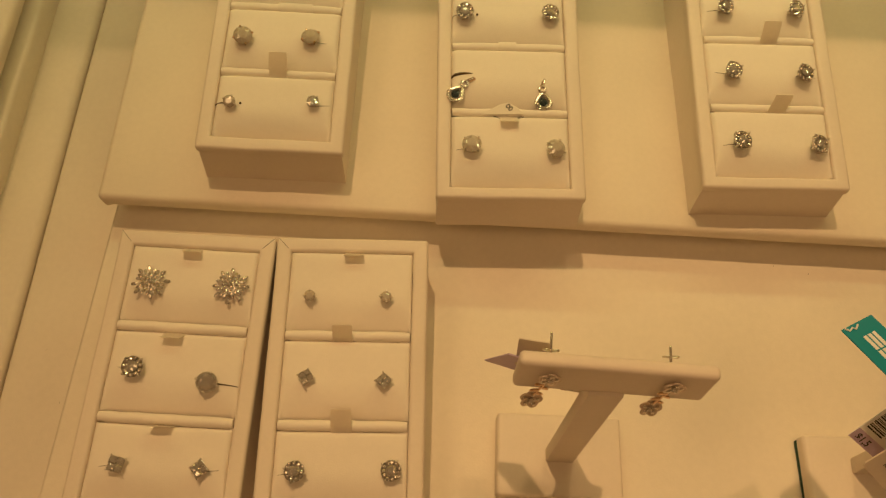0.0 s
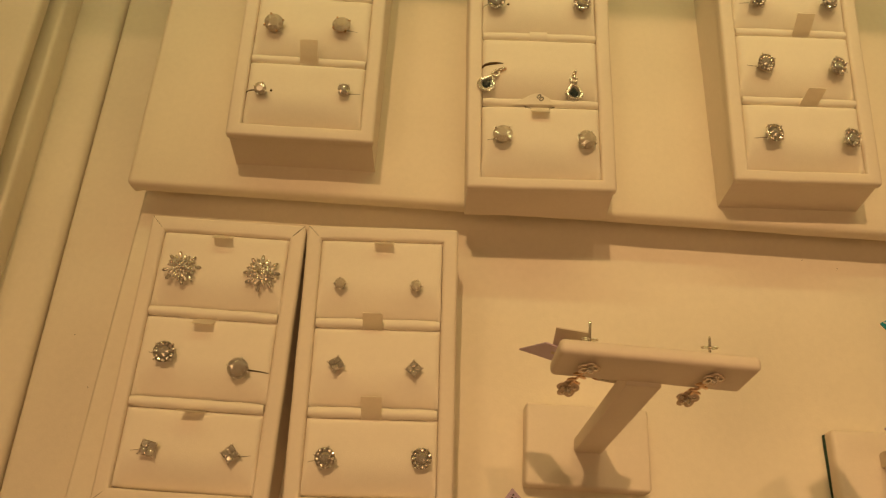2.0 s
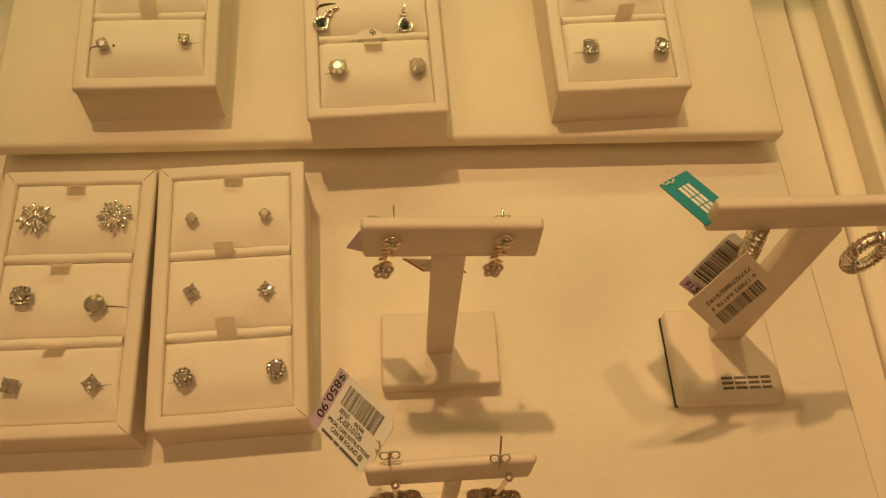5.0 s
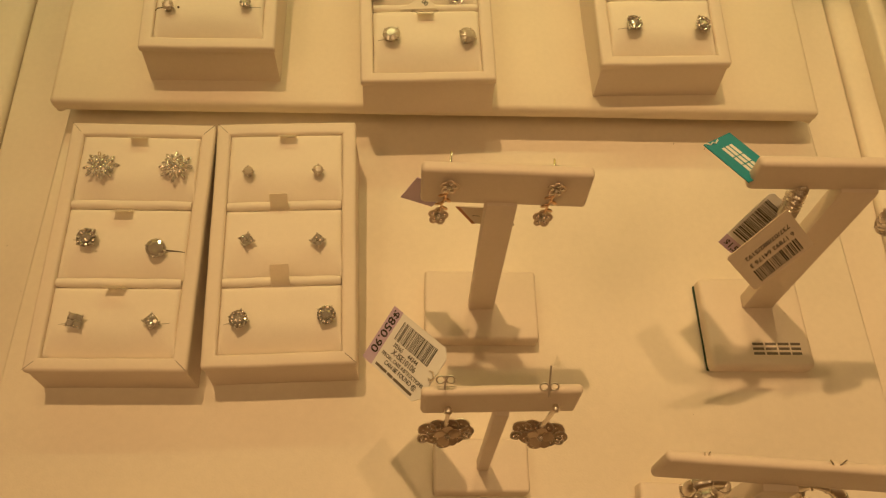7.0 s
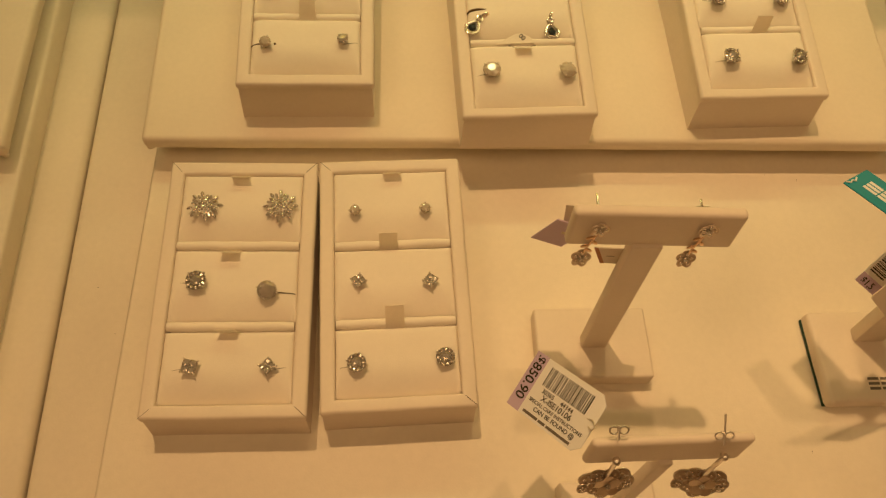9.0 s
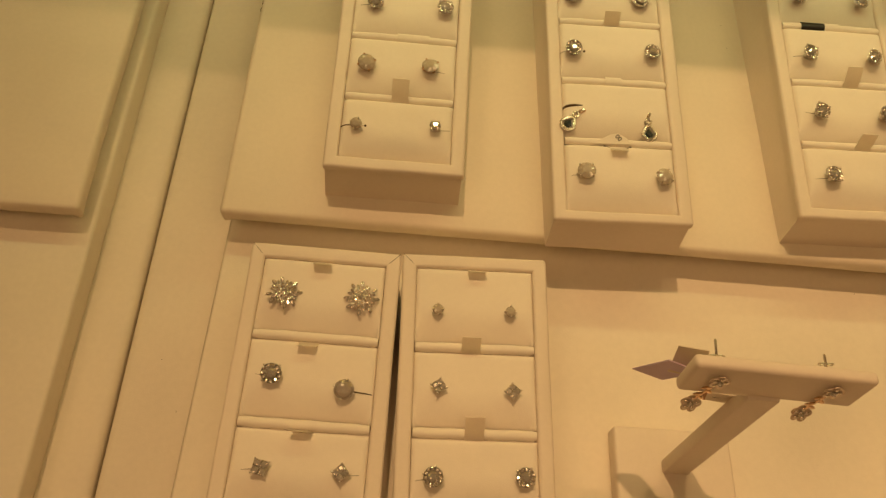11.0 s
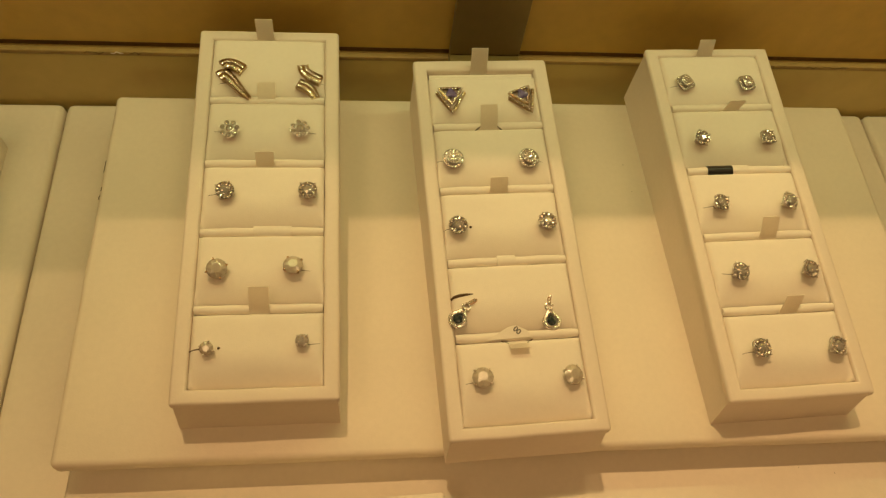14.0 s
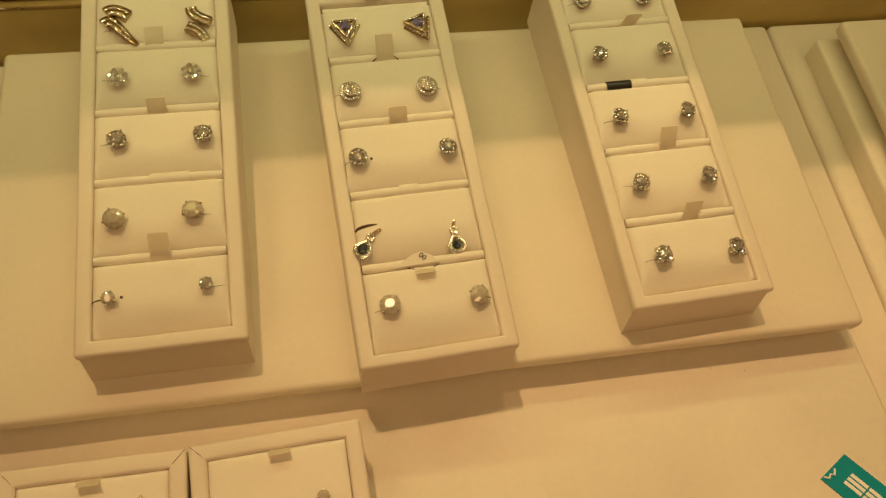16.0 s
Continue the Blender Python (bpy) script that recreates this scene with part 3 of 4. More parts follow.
def starburst(ob, r):
    """A snowflake: pointed marquise stones in two rows round a dome of small stones."""
    part("head", lathe([(0.9, 0.2), (r * 0.35, 0.8), (r * 0.55, 1.3), (r * 0.45, 2.0), (r * 0.15, 2.5)], 18), SILVER, ob)
    lens = lambda b: (1.68 * math.cos(b), 0.86 * math.sin(b) * abs(math.sin(b)) ** 0.4)
    for k in range(20):
        long = k % 5 in (0, 2)
        a = (k + random.uniform(-0.2, 0.2)) * math.tau / 20
        far, size = r * (0.86 if long else 0.66) * random.uniform(0.96, 1.04), 0.74 if long else 0.66
        m = spot_at(math.cos(a) * far, math.sin(a) * far, 1.6 if long else 1.95, random.uniform(-14, 14), random.uniform(-4, 16), math.degrees(a))
        tip = part("marquise_cup", moved(lathe([(0.2, -0.9), (0.9, -0.2), (1.08, 0.12), (1.0, 0.2), (0.8, 0.05)], 12), m @ Matrix.Diagonal((1.5 * size, 0.82 * size, size, 1))), SILVER, ob)
        part("marquise_stone", moved(cut_stone(size * 0.92, 8, outline=lens), m @ spot_at(0, 0, 0.24)), DIAMOND if k % 3 == 0 else PAVE, tip, smooth=False)
        for q in (-1, 1):
            part("claw", ball(0.19, m @ spot_at(q * 1.5 * size, 0, 0.26), 6, 4), SILVER, tip)
    for count, at, z in ((14, 0.50, 2.3), (9, 0.33, 2.7), (5, 0.16, 3.0)):
        scatter("small_stone", [(x, y, q + random.uniform(-0.15, 0.15)) for x, y, q in circle(count, r * at, z, random.random())], 0.50, ob, 34)
        scatter_beads(circle(count, r * (at + 0.09), z + 0.05, random.random()), 0.17, ob, SILVER)
    part("stone", moved(cut_stone(0.75, 8), spot_at(0.1, 0.1, 3.2, 6, -5, 0)), DIAMOND, ob, smooth=False)
    post(ob, 0.5)


def pear(a):
    """A drop's outline: its point towards +y."""
    s = math.sin(a)
    return math.cos(a) * (0.98 - 0.42 * max(0.0, s) ** 0.8 - 0.25 * max(0.0, s) ** 3), s * (1.25 if s > 0 else 0.92)


def pear_drop(ob):
    """A dark pear stone in a finely beaded frame, hung from a beaded bail; it lies along local y."""
    rim = lambda k, n, q, z: (pear(k * math.tau / n)[0] * q * 0.92, pear(k * math.tau / n)[1] * q - 1.6, z)
    part("frame", tube([rim(k, 28, 2.2, 0.9) for k in range(28)], 0.6, 6, True), SILVER, ob)
    scatter("small_stone", [rim(k, 26, 2.6, 1.2) for k in range(26)], 0.31, ob)
    scatter("small_stone", [rim(k, 20, 2.0, 1.5) for k in range(20)], 0.27, ob)
    part("stone", moved(cut_stone(1.45, 8, outline=pear), spot_at(0, -1.6, 1.2) @ Matrix.Diagonal((0.9, 1, 1, 1))), SAPPHIRE, ob, "dark sapphire", smooth=False)
    ring = [(0.85 * math.cos(t * math.tau / 12), 0.85 * math.sin(t * math.tau / 12) + 2.4, 1.3) for t in range(12)]
    part("bail", tube(ring, 0.40, 6, True), SILVER, ob)
    scatter("small_stone", [(x * 1.1, 2.4 + (y - 2.4) * 1.1, 1.75) for x, y, z in ring[::2]], 0.3, ob)
    scatter("small_stone", [(0.2, 3.6, 1.7), (0.5, 4.4, 1.8), (0.8, 5.1, 1.7)], 0.42, ob)
    part("hook", tube([(0, 3.2, 1.1), (0.5, 4.4, 1.3), (1.0, 5.5, 1.1), (1.2, 6.1, 0.2), (1.2, 6.0, -1.5)], [0.5, 0.6, 0.55, 0.45, 0.35], 7), ROSE, ob)


def triangle_earring(ob):
    """A violet triangle in beaded yellow gold, point down, with a second beaded chevron below it."""
    tri = lambda s, dy, z: [(-s, s * 0.62 + dy, z), (s, s * 0.62 + dy, z), (0, -s * 1.05 + dy, z)]
    line = lambda a, b, n: [tuple(Vector(a).lerp(Vector(b), k / n)) for k in range(n)]
    edge = lambda c, n: line(c[0], c[1], n) + line(c[1], c[2], n) + line(c[2], c[0], n)
    part("frame", tube(edge(tri(3.6, 0.8, 1.2), 5), 0.6, 7, True), GOLD, ob, "yellow gold frame")
    scatter("small_stone", edge(tri(3.5, 0.8, 1.75), 8), 0.37, ob)
    low = tri(4.5, -1.15, 0.8)
    part("chevron", tube(line(low[0], low[2], 6) + line(low[2], low[1], 6) + [low[1]], 0.6, 7), GOLD, ob, "yellow gold chevron")
    scatter("small_stone", line((low[0][0], low[0][1], 1.45), (low[2][0], low[2][1], 1.35), 8) + line((low[2][0], low[2][1], 1.35), (low[1][0], low[1][1], 1.35), 8), 0.36, ob)

    def three(a):
        k = 1.0 / max(math.cos((a - math.pi * 7 / 6) % (math.tau / 3) - math.pi / 3), 0.4) * 0.5
        return math.cos(a) * k * 1.45, math.sin(a) * k * 1.35

    part("stone", moved(cut_stone(2.05, 9, outline=three), spot_at(0, 0.95, 1.6)), TANZANITE, ob, "violet stone", smooth=False)
    post(ob, 0.8, GOLD)


def swirl(ob, second):
    """Two broad bypassing yellow gold ribbons with rows of channel-set stones."""
    first = (("upper_ribbon", 3.9, 0.0, ((-3.6, 4.6), (-2.2, 5.6), (0.4, 5.0), (3.0, 3.2))), ("lower_ribbon", 3.9, 0.7, ((-4.4, 0.8), (-2.8, 2.2), (-0.2, -0.6), (2.6, -4.4), (5.4, -7.2))))
    other = (("upper_ribbon", 3.9, 0.0, ((-2.4, 7.0), (-2.0, 4.4), (0.6, 2.0), (4.2, 0.4))), ("lower_ribbon", 3.9, 0.2, ((-4.2, -0.6), (-1.2, -2.0), (1.0, -4.2), (2.4, -7.2))))
    for name, broad, taper, ctrl in other if second else first:
        pts = [Vector((x, y, 1.6 - 0.08 * abs(x) + (0.5 if name == "upper_ribbon" else 0.0))) for x, y in ctrl]
        many = []
        for a, b in zip(pts, pts[1:]):
            many += [a.lerp(b, k / 5) for k in range(5)]
        many.append(pts[-1])
        n = len(many)
        for _ in range(4):
            many = [many[0]] + [(many[i - 1] + many[i] * 2 + many[i + 1]) / 4 for i in range(1, n - 1)] + [many[-1]]
        side = [(many[min(i + 1, n - 1)] - many[max(i - 1, 0)]).normalized().cross(Vector((0, 0, 1))) for i in range(n)]
        wide = [broad / 2 * (1.0 - taper * (i / (n - 1)) ** 2) for i in range(n)]
        bm, rows = bmesh.new(), []
        for p, d, w in zip(many, side, wide):
            rows.append([bm.verts.new(p + d * w * u + Vector((0, 0, z))) for u, z in ((-1, -1.3), (-1, 0.1), (0, 0.35), (1, 0.1), (1, -1.3))])
        for a, b in zip(rows, rows[1:]):
            for k in range(5):
                bm.faces.new((a[k], a[(k + 1) % 5], b[(k + 1) % 5], b[k]))
        bm.faces.new(rows[0][::-1])
        bm.faces.new(rows[-1])
        rib = part(name, bm, GOLD, ob, "yellow gold ribbon", smooth=False)
        for u in (-0.95, 0.0, 0.95):
            part("rail", tube([tuple(p + u * w * d + Vector((0, 0, 0.35))) for p, d, w in zip(many, side, wide)], 0.24, 6), GOLD, rib)
        scatter("small_stone", [tuple(p + Vector((0, 0, 0.42)) + u * d * w * 0.48) for p, d, w in list(zip(many, side, wide))[1:n - (4 if taper > 0.5 else 1)] for u in (-1, 1)], 0.44, rib)
    post(ob, 0.8, GOLD)


ROUND = "round white diamond stud in a white gold four-prong setting"
KINDS = {
    "solitaire": (lambda ob, r: solitaire(ob, r, None, 4), ROUND),
    "milky": (lambda ob, r: solitaire(ob, r, MILKY), "milky round diamond stud in thin prongs on a cream cushion"),
    "milky_gold": (lambda ob, r: solitaire(ob, r, MILKY, 4, ROSE, 0.25), "cloudy grey diamond stud in rose gold prongs on a cream cushion"),
    "crown": (lambda ob, r: cluster(ob, r * 0.90, 4, high=3.0, heart=0.56, thick=0.27), "white gold diamond cluster stud with pointed prongs on a cream cushion"),
    "cluster": (lambda ob, r: cluster(ob, r, off=0.25), "round diamond stud in a tall four-prong basket on a cream cushion"),
    "fan": (lambda ob, r: cluster(ob, r * 0.95, 12, high=2.9, heart=0.54, thick=0.17), "round diamond stud with fine crown prongs on a cream cushion"),
    "disc": (lambda ob, r: halo_disc(ob, r), "round pave diamond disc stud with a raised middle"),
    "cushion": (lambda ob, r: halo_disc(ob, r, True), "cushion-shaped diamond halo stud on a cream cushion"),
    "flower": (lambda ob, r: flower(ob, r), "seven-petal diamond flower stud on a cream cushion"),
    "princess": (lambda ob, r: princess(ob, r), "square princess-cut diamond stud on a cream cushion"),
    "star": (lambda ob, r: starburst(ob, r), "large spiky diamond snowflake stud on a cream cushion"),
    "drop": (lambda ob, r: pear_drop(ob), "dark sapphire pear drop earring with a diamond rim"),
    "triangle": (lambda ob, r: triangle_earring(ob), "violet triangle earring in beaded yellow gold"),
    "swirl": (lambda ob, r: swirl(ob, r), "yellow gold bypass earring with channel-set stones"),
}


def earring(tray, n, x, y, kind, r, spin=0.0, tip=(0.0, 0.0), slit=0):
    """An earring of a kind on cushion n, at a place in the world; slit: to which side the cushion is cut for its post."""
    lx, ly = tray.local(x, y)
    lz = tray.on_pad(n, lx, ly)
    ob = thing("earring", KINDS[kind][1], "earring", tray.m @ at_mm(lx, ly, lz - 0.35, tray.slope()) @ at_mm(0, 0, 0, tip[0], tip[1], spin), "earrings on " + ("five-cushion trays" if len(tray.slots) == 5 else "three-cushion trays"))
    KINDS[kind][0](ob, r)
    grow = {"swirl": 1.12 - 0.14 * r, "drop": 1.22, "triangle": 1.12}.get(kind, 1.0)
    ob.scale = (grow, grow, grow)
    if kind == "drop" and spin < -10:
        hole = [(lx + 4.6 - 9.5 * k / 8, ly + 6.6 - 1.6 * (k / 8) ** 2) for k in range(9)]
        # the shade inside the cut is a dark tube laid on the cushion
        part("slit", tube([(px, py, tray.on_pad(n, px, py) + 0.02) for px, py in hole], [0.5 * math.sin(math.pi * (k + 0.6) / 9.5) + 0.05 for k in range(9)], 6), SHADE_AND_SPECKS, tray.pads[n], "cushion cut drawn as a dark line of shade")
    if (tray, n, slit) == (tray_a, 0, -2) or (kind, n, slit) == ("fan", 2, -1):
        px, py = lx + r + 0.9, ly - 0.4
        # a dark ball stands in for the shade in the hole
        part("pin_hole", ball(0.45, spot_at(px, py, tray.on_pad(n, px, py) + 0.05), 8, 6), SHADE_AND_SPECKS, tray.pads[n], "pin hole drawn as a dark ball of shade")
    if slit:
        far = (9.4 if n == 1 else 7.0) if abs(slit) > 1 else 5.4
        sgn = 1 if slit > 0 else -1
        pts = []
        for k in range(9):
            px, py = lx + sgn * far * k / 8, ly - 0.5 - 0.5 * sgn * (k / 8) ** 2 * (1 if n % 2 else -1)
            pts.append((px, py, tray.on_pad(n, px, py) + 0.02))
        wide = 0.34 if abs(slit) > 1 else 0.13
        # dark tube in place of the shade inside the cut
        part("slit", tube(pts, [wide * (1 - 0.6 * k / 8) for k in range(9)], 5), SHADE_AND_SPECKS, tray.pads[n], "cushion cut drawn as a dark line of shade")
    return ob


# tray, cushion, then per side: x, y, kind, size, spin, tip, slit
for n, left, right in (
    (4, (49.6, 128.8, "swirl", 0, 0, (0, 0), -1), (76.4, 128.6, "swirl", 1, 0, (0, 0), 1)),
    (3, (49.8, 107.0, "flower", 3.6, 10, (4, 0), -1), (73.7, 107.3, "flower", 3.6, 0, (0, 0), 1)),
    (2, (49.6, 83.0, "crown", 3.5, 20, (8, 4), -1), (76.9, 82.7, "crown", 3.6, 0, (-3, 0), 0)),
    (1, (48.8, 55.2, "milky_gold", 3.4, 0, (10, 8), 0), (72.8, 55.4, "milky_gold", 3.3, 10, (-8, 2), 1)),
    (0, (48.0, 29.8, "milky", 2.2, 20, (18, -10), -2), (76.2, 30.4, "solitaire", 2.15, 0, (-6, 0), 1)),
):
    for x, y, *rest in (left, right):
        earring(tray_a, n, x, y, *rest)
for n, left, right in (
    (4, (127.4, 121.5, "triangle", 1, 0, (0, 0), -1), (154.1, 122.0, "triangle", 1, 22, (0, 0), 0)),
    (3, (126.6, 95.4, "disc", 3.7, 0, (3, 0), -1), (153.3, 95.9, "disc", 3.7, 0, (4, 6), 1)),
    (2, (126.8, 69.6, "fan", 3.4, 15, (8, -6), -1), (157.0, 70.6, "fan", 3.4, 40, (2, 4), 0)),
    (1, (126.0, 38.6, "drop", 1, -38, (0, 0), 0), (155.2, 38.2, "drop", 1, 3, (0, 0), 0)),
    (0, (131.4, 17.1, "milky", 3.4, 0, (-6, -6), -1), (159.0, 17.6, "milky", 3.3, 20, (4, 10), 0)),
):
    for x, y, *rest in (left, right):
        earring(tray_b, n, x, y, *rest)
for n, left, right in (
    (4, (218.5, 130.1, "cushion", 3.4, 25, (2, 4), -1), (243.2, 130.6, "cushion", 3.4, 10, (2, 2), 0)),
    (3, (219.4, 105.1, "cluster", 3.0, 0, (10, 5), 0), (244.8, 105.4, "cluster", 3.0, 25, (6, 8), 0)),
    (2, (221.0, 78.4, "cluster", 3.1, 10, (8, 6), -1), (246.6, 79.1, "cluster", 3.1, 0, (8, 10), 0)),
    (1, (222.4, 52.2, "cluster", 3.2, 5, (8, 4), -1), (247.5, 52.8, "cluster", 3.2, 0, (6, 10), 1)),
    (0, (223.5, 25.0, "cluster", 3.3, 25, (4, 8), -1), (249.8, 25.4, "cluster", 3.3, 10, (6, 12), 0)),
):
    for x, y, *rest in (left, right):
        earring(tray_c, n, x - 0.8, y, *rest)
for n, left, right in (
    (2, (30.0, -34.6, "star", 5.6, 12, (0, 10), 0), (55.9, -34.4, "star", 5.8, 0, (0, 0), 1)),
    (1, (30.3, -62.2, "crown", 3.8, 0, (2, 0), -1), (53.1, -65.2, "solitaire", 3.35, 30, (16, 2), 2)),
    (0, (30.7, -90.9, "princess", 4.9, -12, (4, 10), -1), (55.4, -91.2, "princess", 4.5, 42, (0, 0), 1)),
):
    for x, y, *rest in (left, right):
        earring(tray_d, n, x, y, *rest)
for n, left, right in (
    (2, (81.6, -36.0, "milky", 1.9, 45, (7, -5), 0), (105.6, -35.3, "milky", 1.9, 45, (8, 4), 0)),
    (1, (83.4, -62.3, "princess", 4.2, 35, (2, 0), 0), (107.2, -62.4, "princess", 4.2, 50, (0, 4), 0)),
    (0, (83.3, -90.5, "crown", 3.5, 30, (0, 0), -1), (111.4, -88.5, "crown", 3.5, 12, (7, 2), 0)),
):
    for x, y, *rest in (left, right):
        earring(tray_e, n, x, y, *rest)


# ---- paper tabs between the cushions ----
def tab(tray, k, x, high, lean, wide=6.2, skew=0.0, mat=None, label="", curl=0.12, gaps=False):
    """A folded card tab that sticks up before divider k; lean: degrees to the back."""
    y = tray.slots[k - 1][1] - 0.1 if k < len(tray.slots) else tray.slots[-1][1] - 0.2
    lx, _ = tray.local(x, tray.m.translation.y / MM + y)
    bm, rows, flat = bmesh.new(), [], lean > 70
    for j in range(9):
        h = high * j / 8
        bend = curl * high * (j / 8) ** 2
        u = radians(196 - 160 * j / 8)
        if flat:
            ring = [(q * wide / 2, d * math.cos(u), d * math.sin(u)) for q, d in ((-1, 1.86), (-1, 2.12), (1, 2.12), (1, 1.86))]
        else:
            z = h - 2.6 if j == 0 else h
            ring = [(q * wide / 2 + skew * h, bend + d, z) for q, d in ((-1, 0.12), (-1, -0.12), (1, -0.12), (1, 0.12))]
        rows.append([bm.verts.new(p) for p in ring])
    for a, b in zip(rows, rows[1:]):
        for i in range(4):
            bm.faces.new((a[i], a[(i + 1) % 4], b[(i + 1) % 4], b[i]))
    bm.faces.new(rows[0][::-1])
    bm.faces.new(rows[-1])
    ob = thing("card_tab", label or "off-white folded card tab tucked between tray cushions", "card tab", tray.m @ at_mm(lx, y + (1.8 if flat else 0), tray.top(y) - (1.25 if flat else 0.9), 0 if flat else -lean), "card tabs")
    part("card", bm, mat or (PAD if flat else PAPER), ob, angle=60)
    if gaps:
        for sgn in (-1, 1):
            # dark tubes put where the open pocket is only in shade
            part("fold", tube([(sgn * 3.0, 0.1, 1.6), (sgn * 4.2, 0.2, 0.6), (sgn * 5.6, 0.4, -0.6)], [0.12, 0.32, 0.1], 6), SHADE_AND_SPECKS, ob, "gap beside the tab drawn as a dark strip of shade")
    return ob


for k, x, high, lean, skew in ((1, 62.6, 9.0, 42, 0), (2, 62.6, 4.2, 78, 0), (2, 68.6, 3.6, 80, 0), (3, 62.2, 6.0, 24, 0), (4, 61.6, 8.0, 50, 0), (5, 60.4, 9.0, 10, -0.05)):
    tab(tray_a, k, x, high, lean, skew=skew)
for k, x, high, lean, skew in ((1, 143.6, 5.4, -52, 0), (2, 142.4, 4.2, 74, 0), (3, 142.0, 6.4, 26, 0), (4, 140.6, 9.4, 36, 0), (5, 138.6, 9.6, 14, 0)):
    tab(tray_b, k, x, high, lean, skew=skew, gaps=k in (1, 4))
for k, x, high, lean, skew in ((1, 237.0, 7.0, 28, 0.25), (2, 236.4, 8.6, 34, 0.05), (3, 232.4, 4.0, 80, 0), (4, 233.6, 5.2, 8, 0.5), (5, 228.6, 7.6, 14, 0)):
    tab(tray_c, k, x, high, lean, skew=skew)
tab(tray_c, 3, 224.6, 4.2, 80, wide=9.6, mat=BLACKTAG, label="short black plastic tag lying between tray cushions")
for k, x, high, lean, skew in ((1, 42.6, 5.4, -20, -0.25), (2, 40.6, 5.0, -42, -0.1), (3, 41.4, 5.2, -40, 0.1)):
    tab(tray_d, k, x, high, lean, skew=skew)
for k, x, high, lean, skew in ((1, 95.6, 8.0, 38, 0), (2, 93.4, 6.6, 26, 0), (3, 94.4, 5.0, -38, 0)):
    tab(tray_e, k, x, high, lean, skew=skew)


def corner_slip():
    """The printed corner of a price tag that shows over a divider."""
    y = tray_b.slots[0][1] + 0.2
    ob = thing("price_tag", "white corner of a price tag tucked over a divider", "price tag", tray_b.m @ at_mm(20.5, y, tray_b.top(y) + 0.45, tray_b.slope() + 8))
    bm = bmesh.new()
    f = bm.faces.new([bm.verts.new(p) for p in ((-5.6, 0, 0), (9.0, 0.4, 0), (7.6, 2.6, 0), (4.2, 4.4, 0), (1.4, 3.8, 0))])
    ext = bmesh.ops.extrude_face_region(bm, geom=[f])["geom"]
    bmesh.ops.translate(bm, verts=[v for v in ext if isinstance(v, bmesh.types.BMVert)], vec=(0, 0, -0.25))
    part("card", bm, PAD, ob)
    lettering("00", 2.5, at_mm(3.0, 3.0, 0.06, 0, 0, -46), ob, INK)


# ---- price tags, built flat from a corner, two directions and printed parts ----
def placed(corner, along, up):
    """A pose at a corner in mm: x along the card's long edge, y up its short edge."""
    a = Vector(along).normalized()
    n = a.cross(Vector(up)).normalized()
    u = n.cross(a)
    m = Matrix((a, u, n)).transposed().to_4x4()
    m.translation = Vector(corner) * MM
    return m


def card(w, h, clip=0.0, thick=0.35, bow=0.0):
    """A thin card with clipped corners at its far end, a little bowed."""
    bm = bmesh.new()
    c = clip
    pts = [(0, 0), (w - c, 0), (w, c), (w, h - c), (w - c, h), (0, h)] if c else [(0, 0), (w, 0), (w, h), (0, h)]
    f = bm.faces.new([bm.verts.new((x, y, 0)) for x, y in pts])
    ext = bmesh.ops.extrude_face_region(bm, geom=[f])["geom"]
    bmesh.ops.translate(bm, verts=[v for v in ext if isinstance(v, bmesh.types.BMVert)], vec=(0, 0, -thick))
    return bm


def strips(rows, z=0.06):
    """Flat printed bars: rows of x, y, width, height."""
    return joined(*[box(x, y, 0.02, x + w, y + h, z) for x, y, w, h in rows])


def barcode(x, y, w, h, seed, parent, ground):
    """A pale printed ground with single black bars on it."""
    base = part("barcode", box(x - 0.4, y - 0.3, 0.005, x + w + 0.8, y + h + 0.3, 0.03), ground, parent, "printed barcode")
    rnd, at = random.Random(seed), x
    while at < x + w:
        b = rnd.choice((0.16, 0.2, 0.3, 0.42))
        part("bar", box(at, y, 0.02, at + b, y + h, 0.07), INK, base, "black bar")
        at += b + rnd.choice((0.16, 0.2, 0.3, 0.4))


def lettering(text, size, m, parent, mat):
    """Printed words as a flat mesh part."""
    curve = bpy.data.curves.new("words", "FONT")
    curve.body, curve.size, curve.extrude = text, size * MM, 0.02 * MM
    curve.offset = size * MM * 0.014
    src = bpy.data.objects.new("words", curve)
    me = bpy.data.meshes.new_from_object(src)
    bpy.data.objects.remove(src)
    me.materials.clear()
    me.materials.append(mat)
    ob = new("lettering", me)
    ob.parent, ob.matrix_basis = parent, m
    return ob


corner_slip()
tag = thing("price_tag", "white price tag with lilac strip hanging beside a stand", "price tag", placed((125.9, -111.2, 57.0), (13.4, -15.0, 11.4), (9.9, 10.6, 7.2)))
part("card", card(25.3, 16.4, 2.2), WHITECARD, tag)
part("price_strip", box(-0.1, -0.1, 0.01, 4.2, 16.5, 0.05), LILAC, tag, "lilac price strip")
lettering("$850.90", 4.0, at_mm(0.8, 15.9, 0.08, 0, 0, -90), tag, INK)
barcode(6.4, 9.4, 14.6, 5.4, 5, tag, WHITECARD)
lettering("30365     44344", 1.7, at_mm(7.4, 7.7, 0.08), tag, INK)
lettering("X-ISE10106", 2.2, at_mm(8.4, 5.8, 0.08), tag, INK)
lettering("SPECIAL CARE INSTRUCTIONS", 1.36, at_mm(5.2, 4.2, 0.08), tag, INK)
lettering("CAN BE FOUND @", 1.65, at_mm(8.0, 2.5, 0.08), tag, INK)
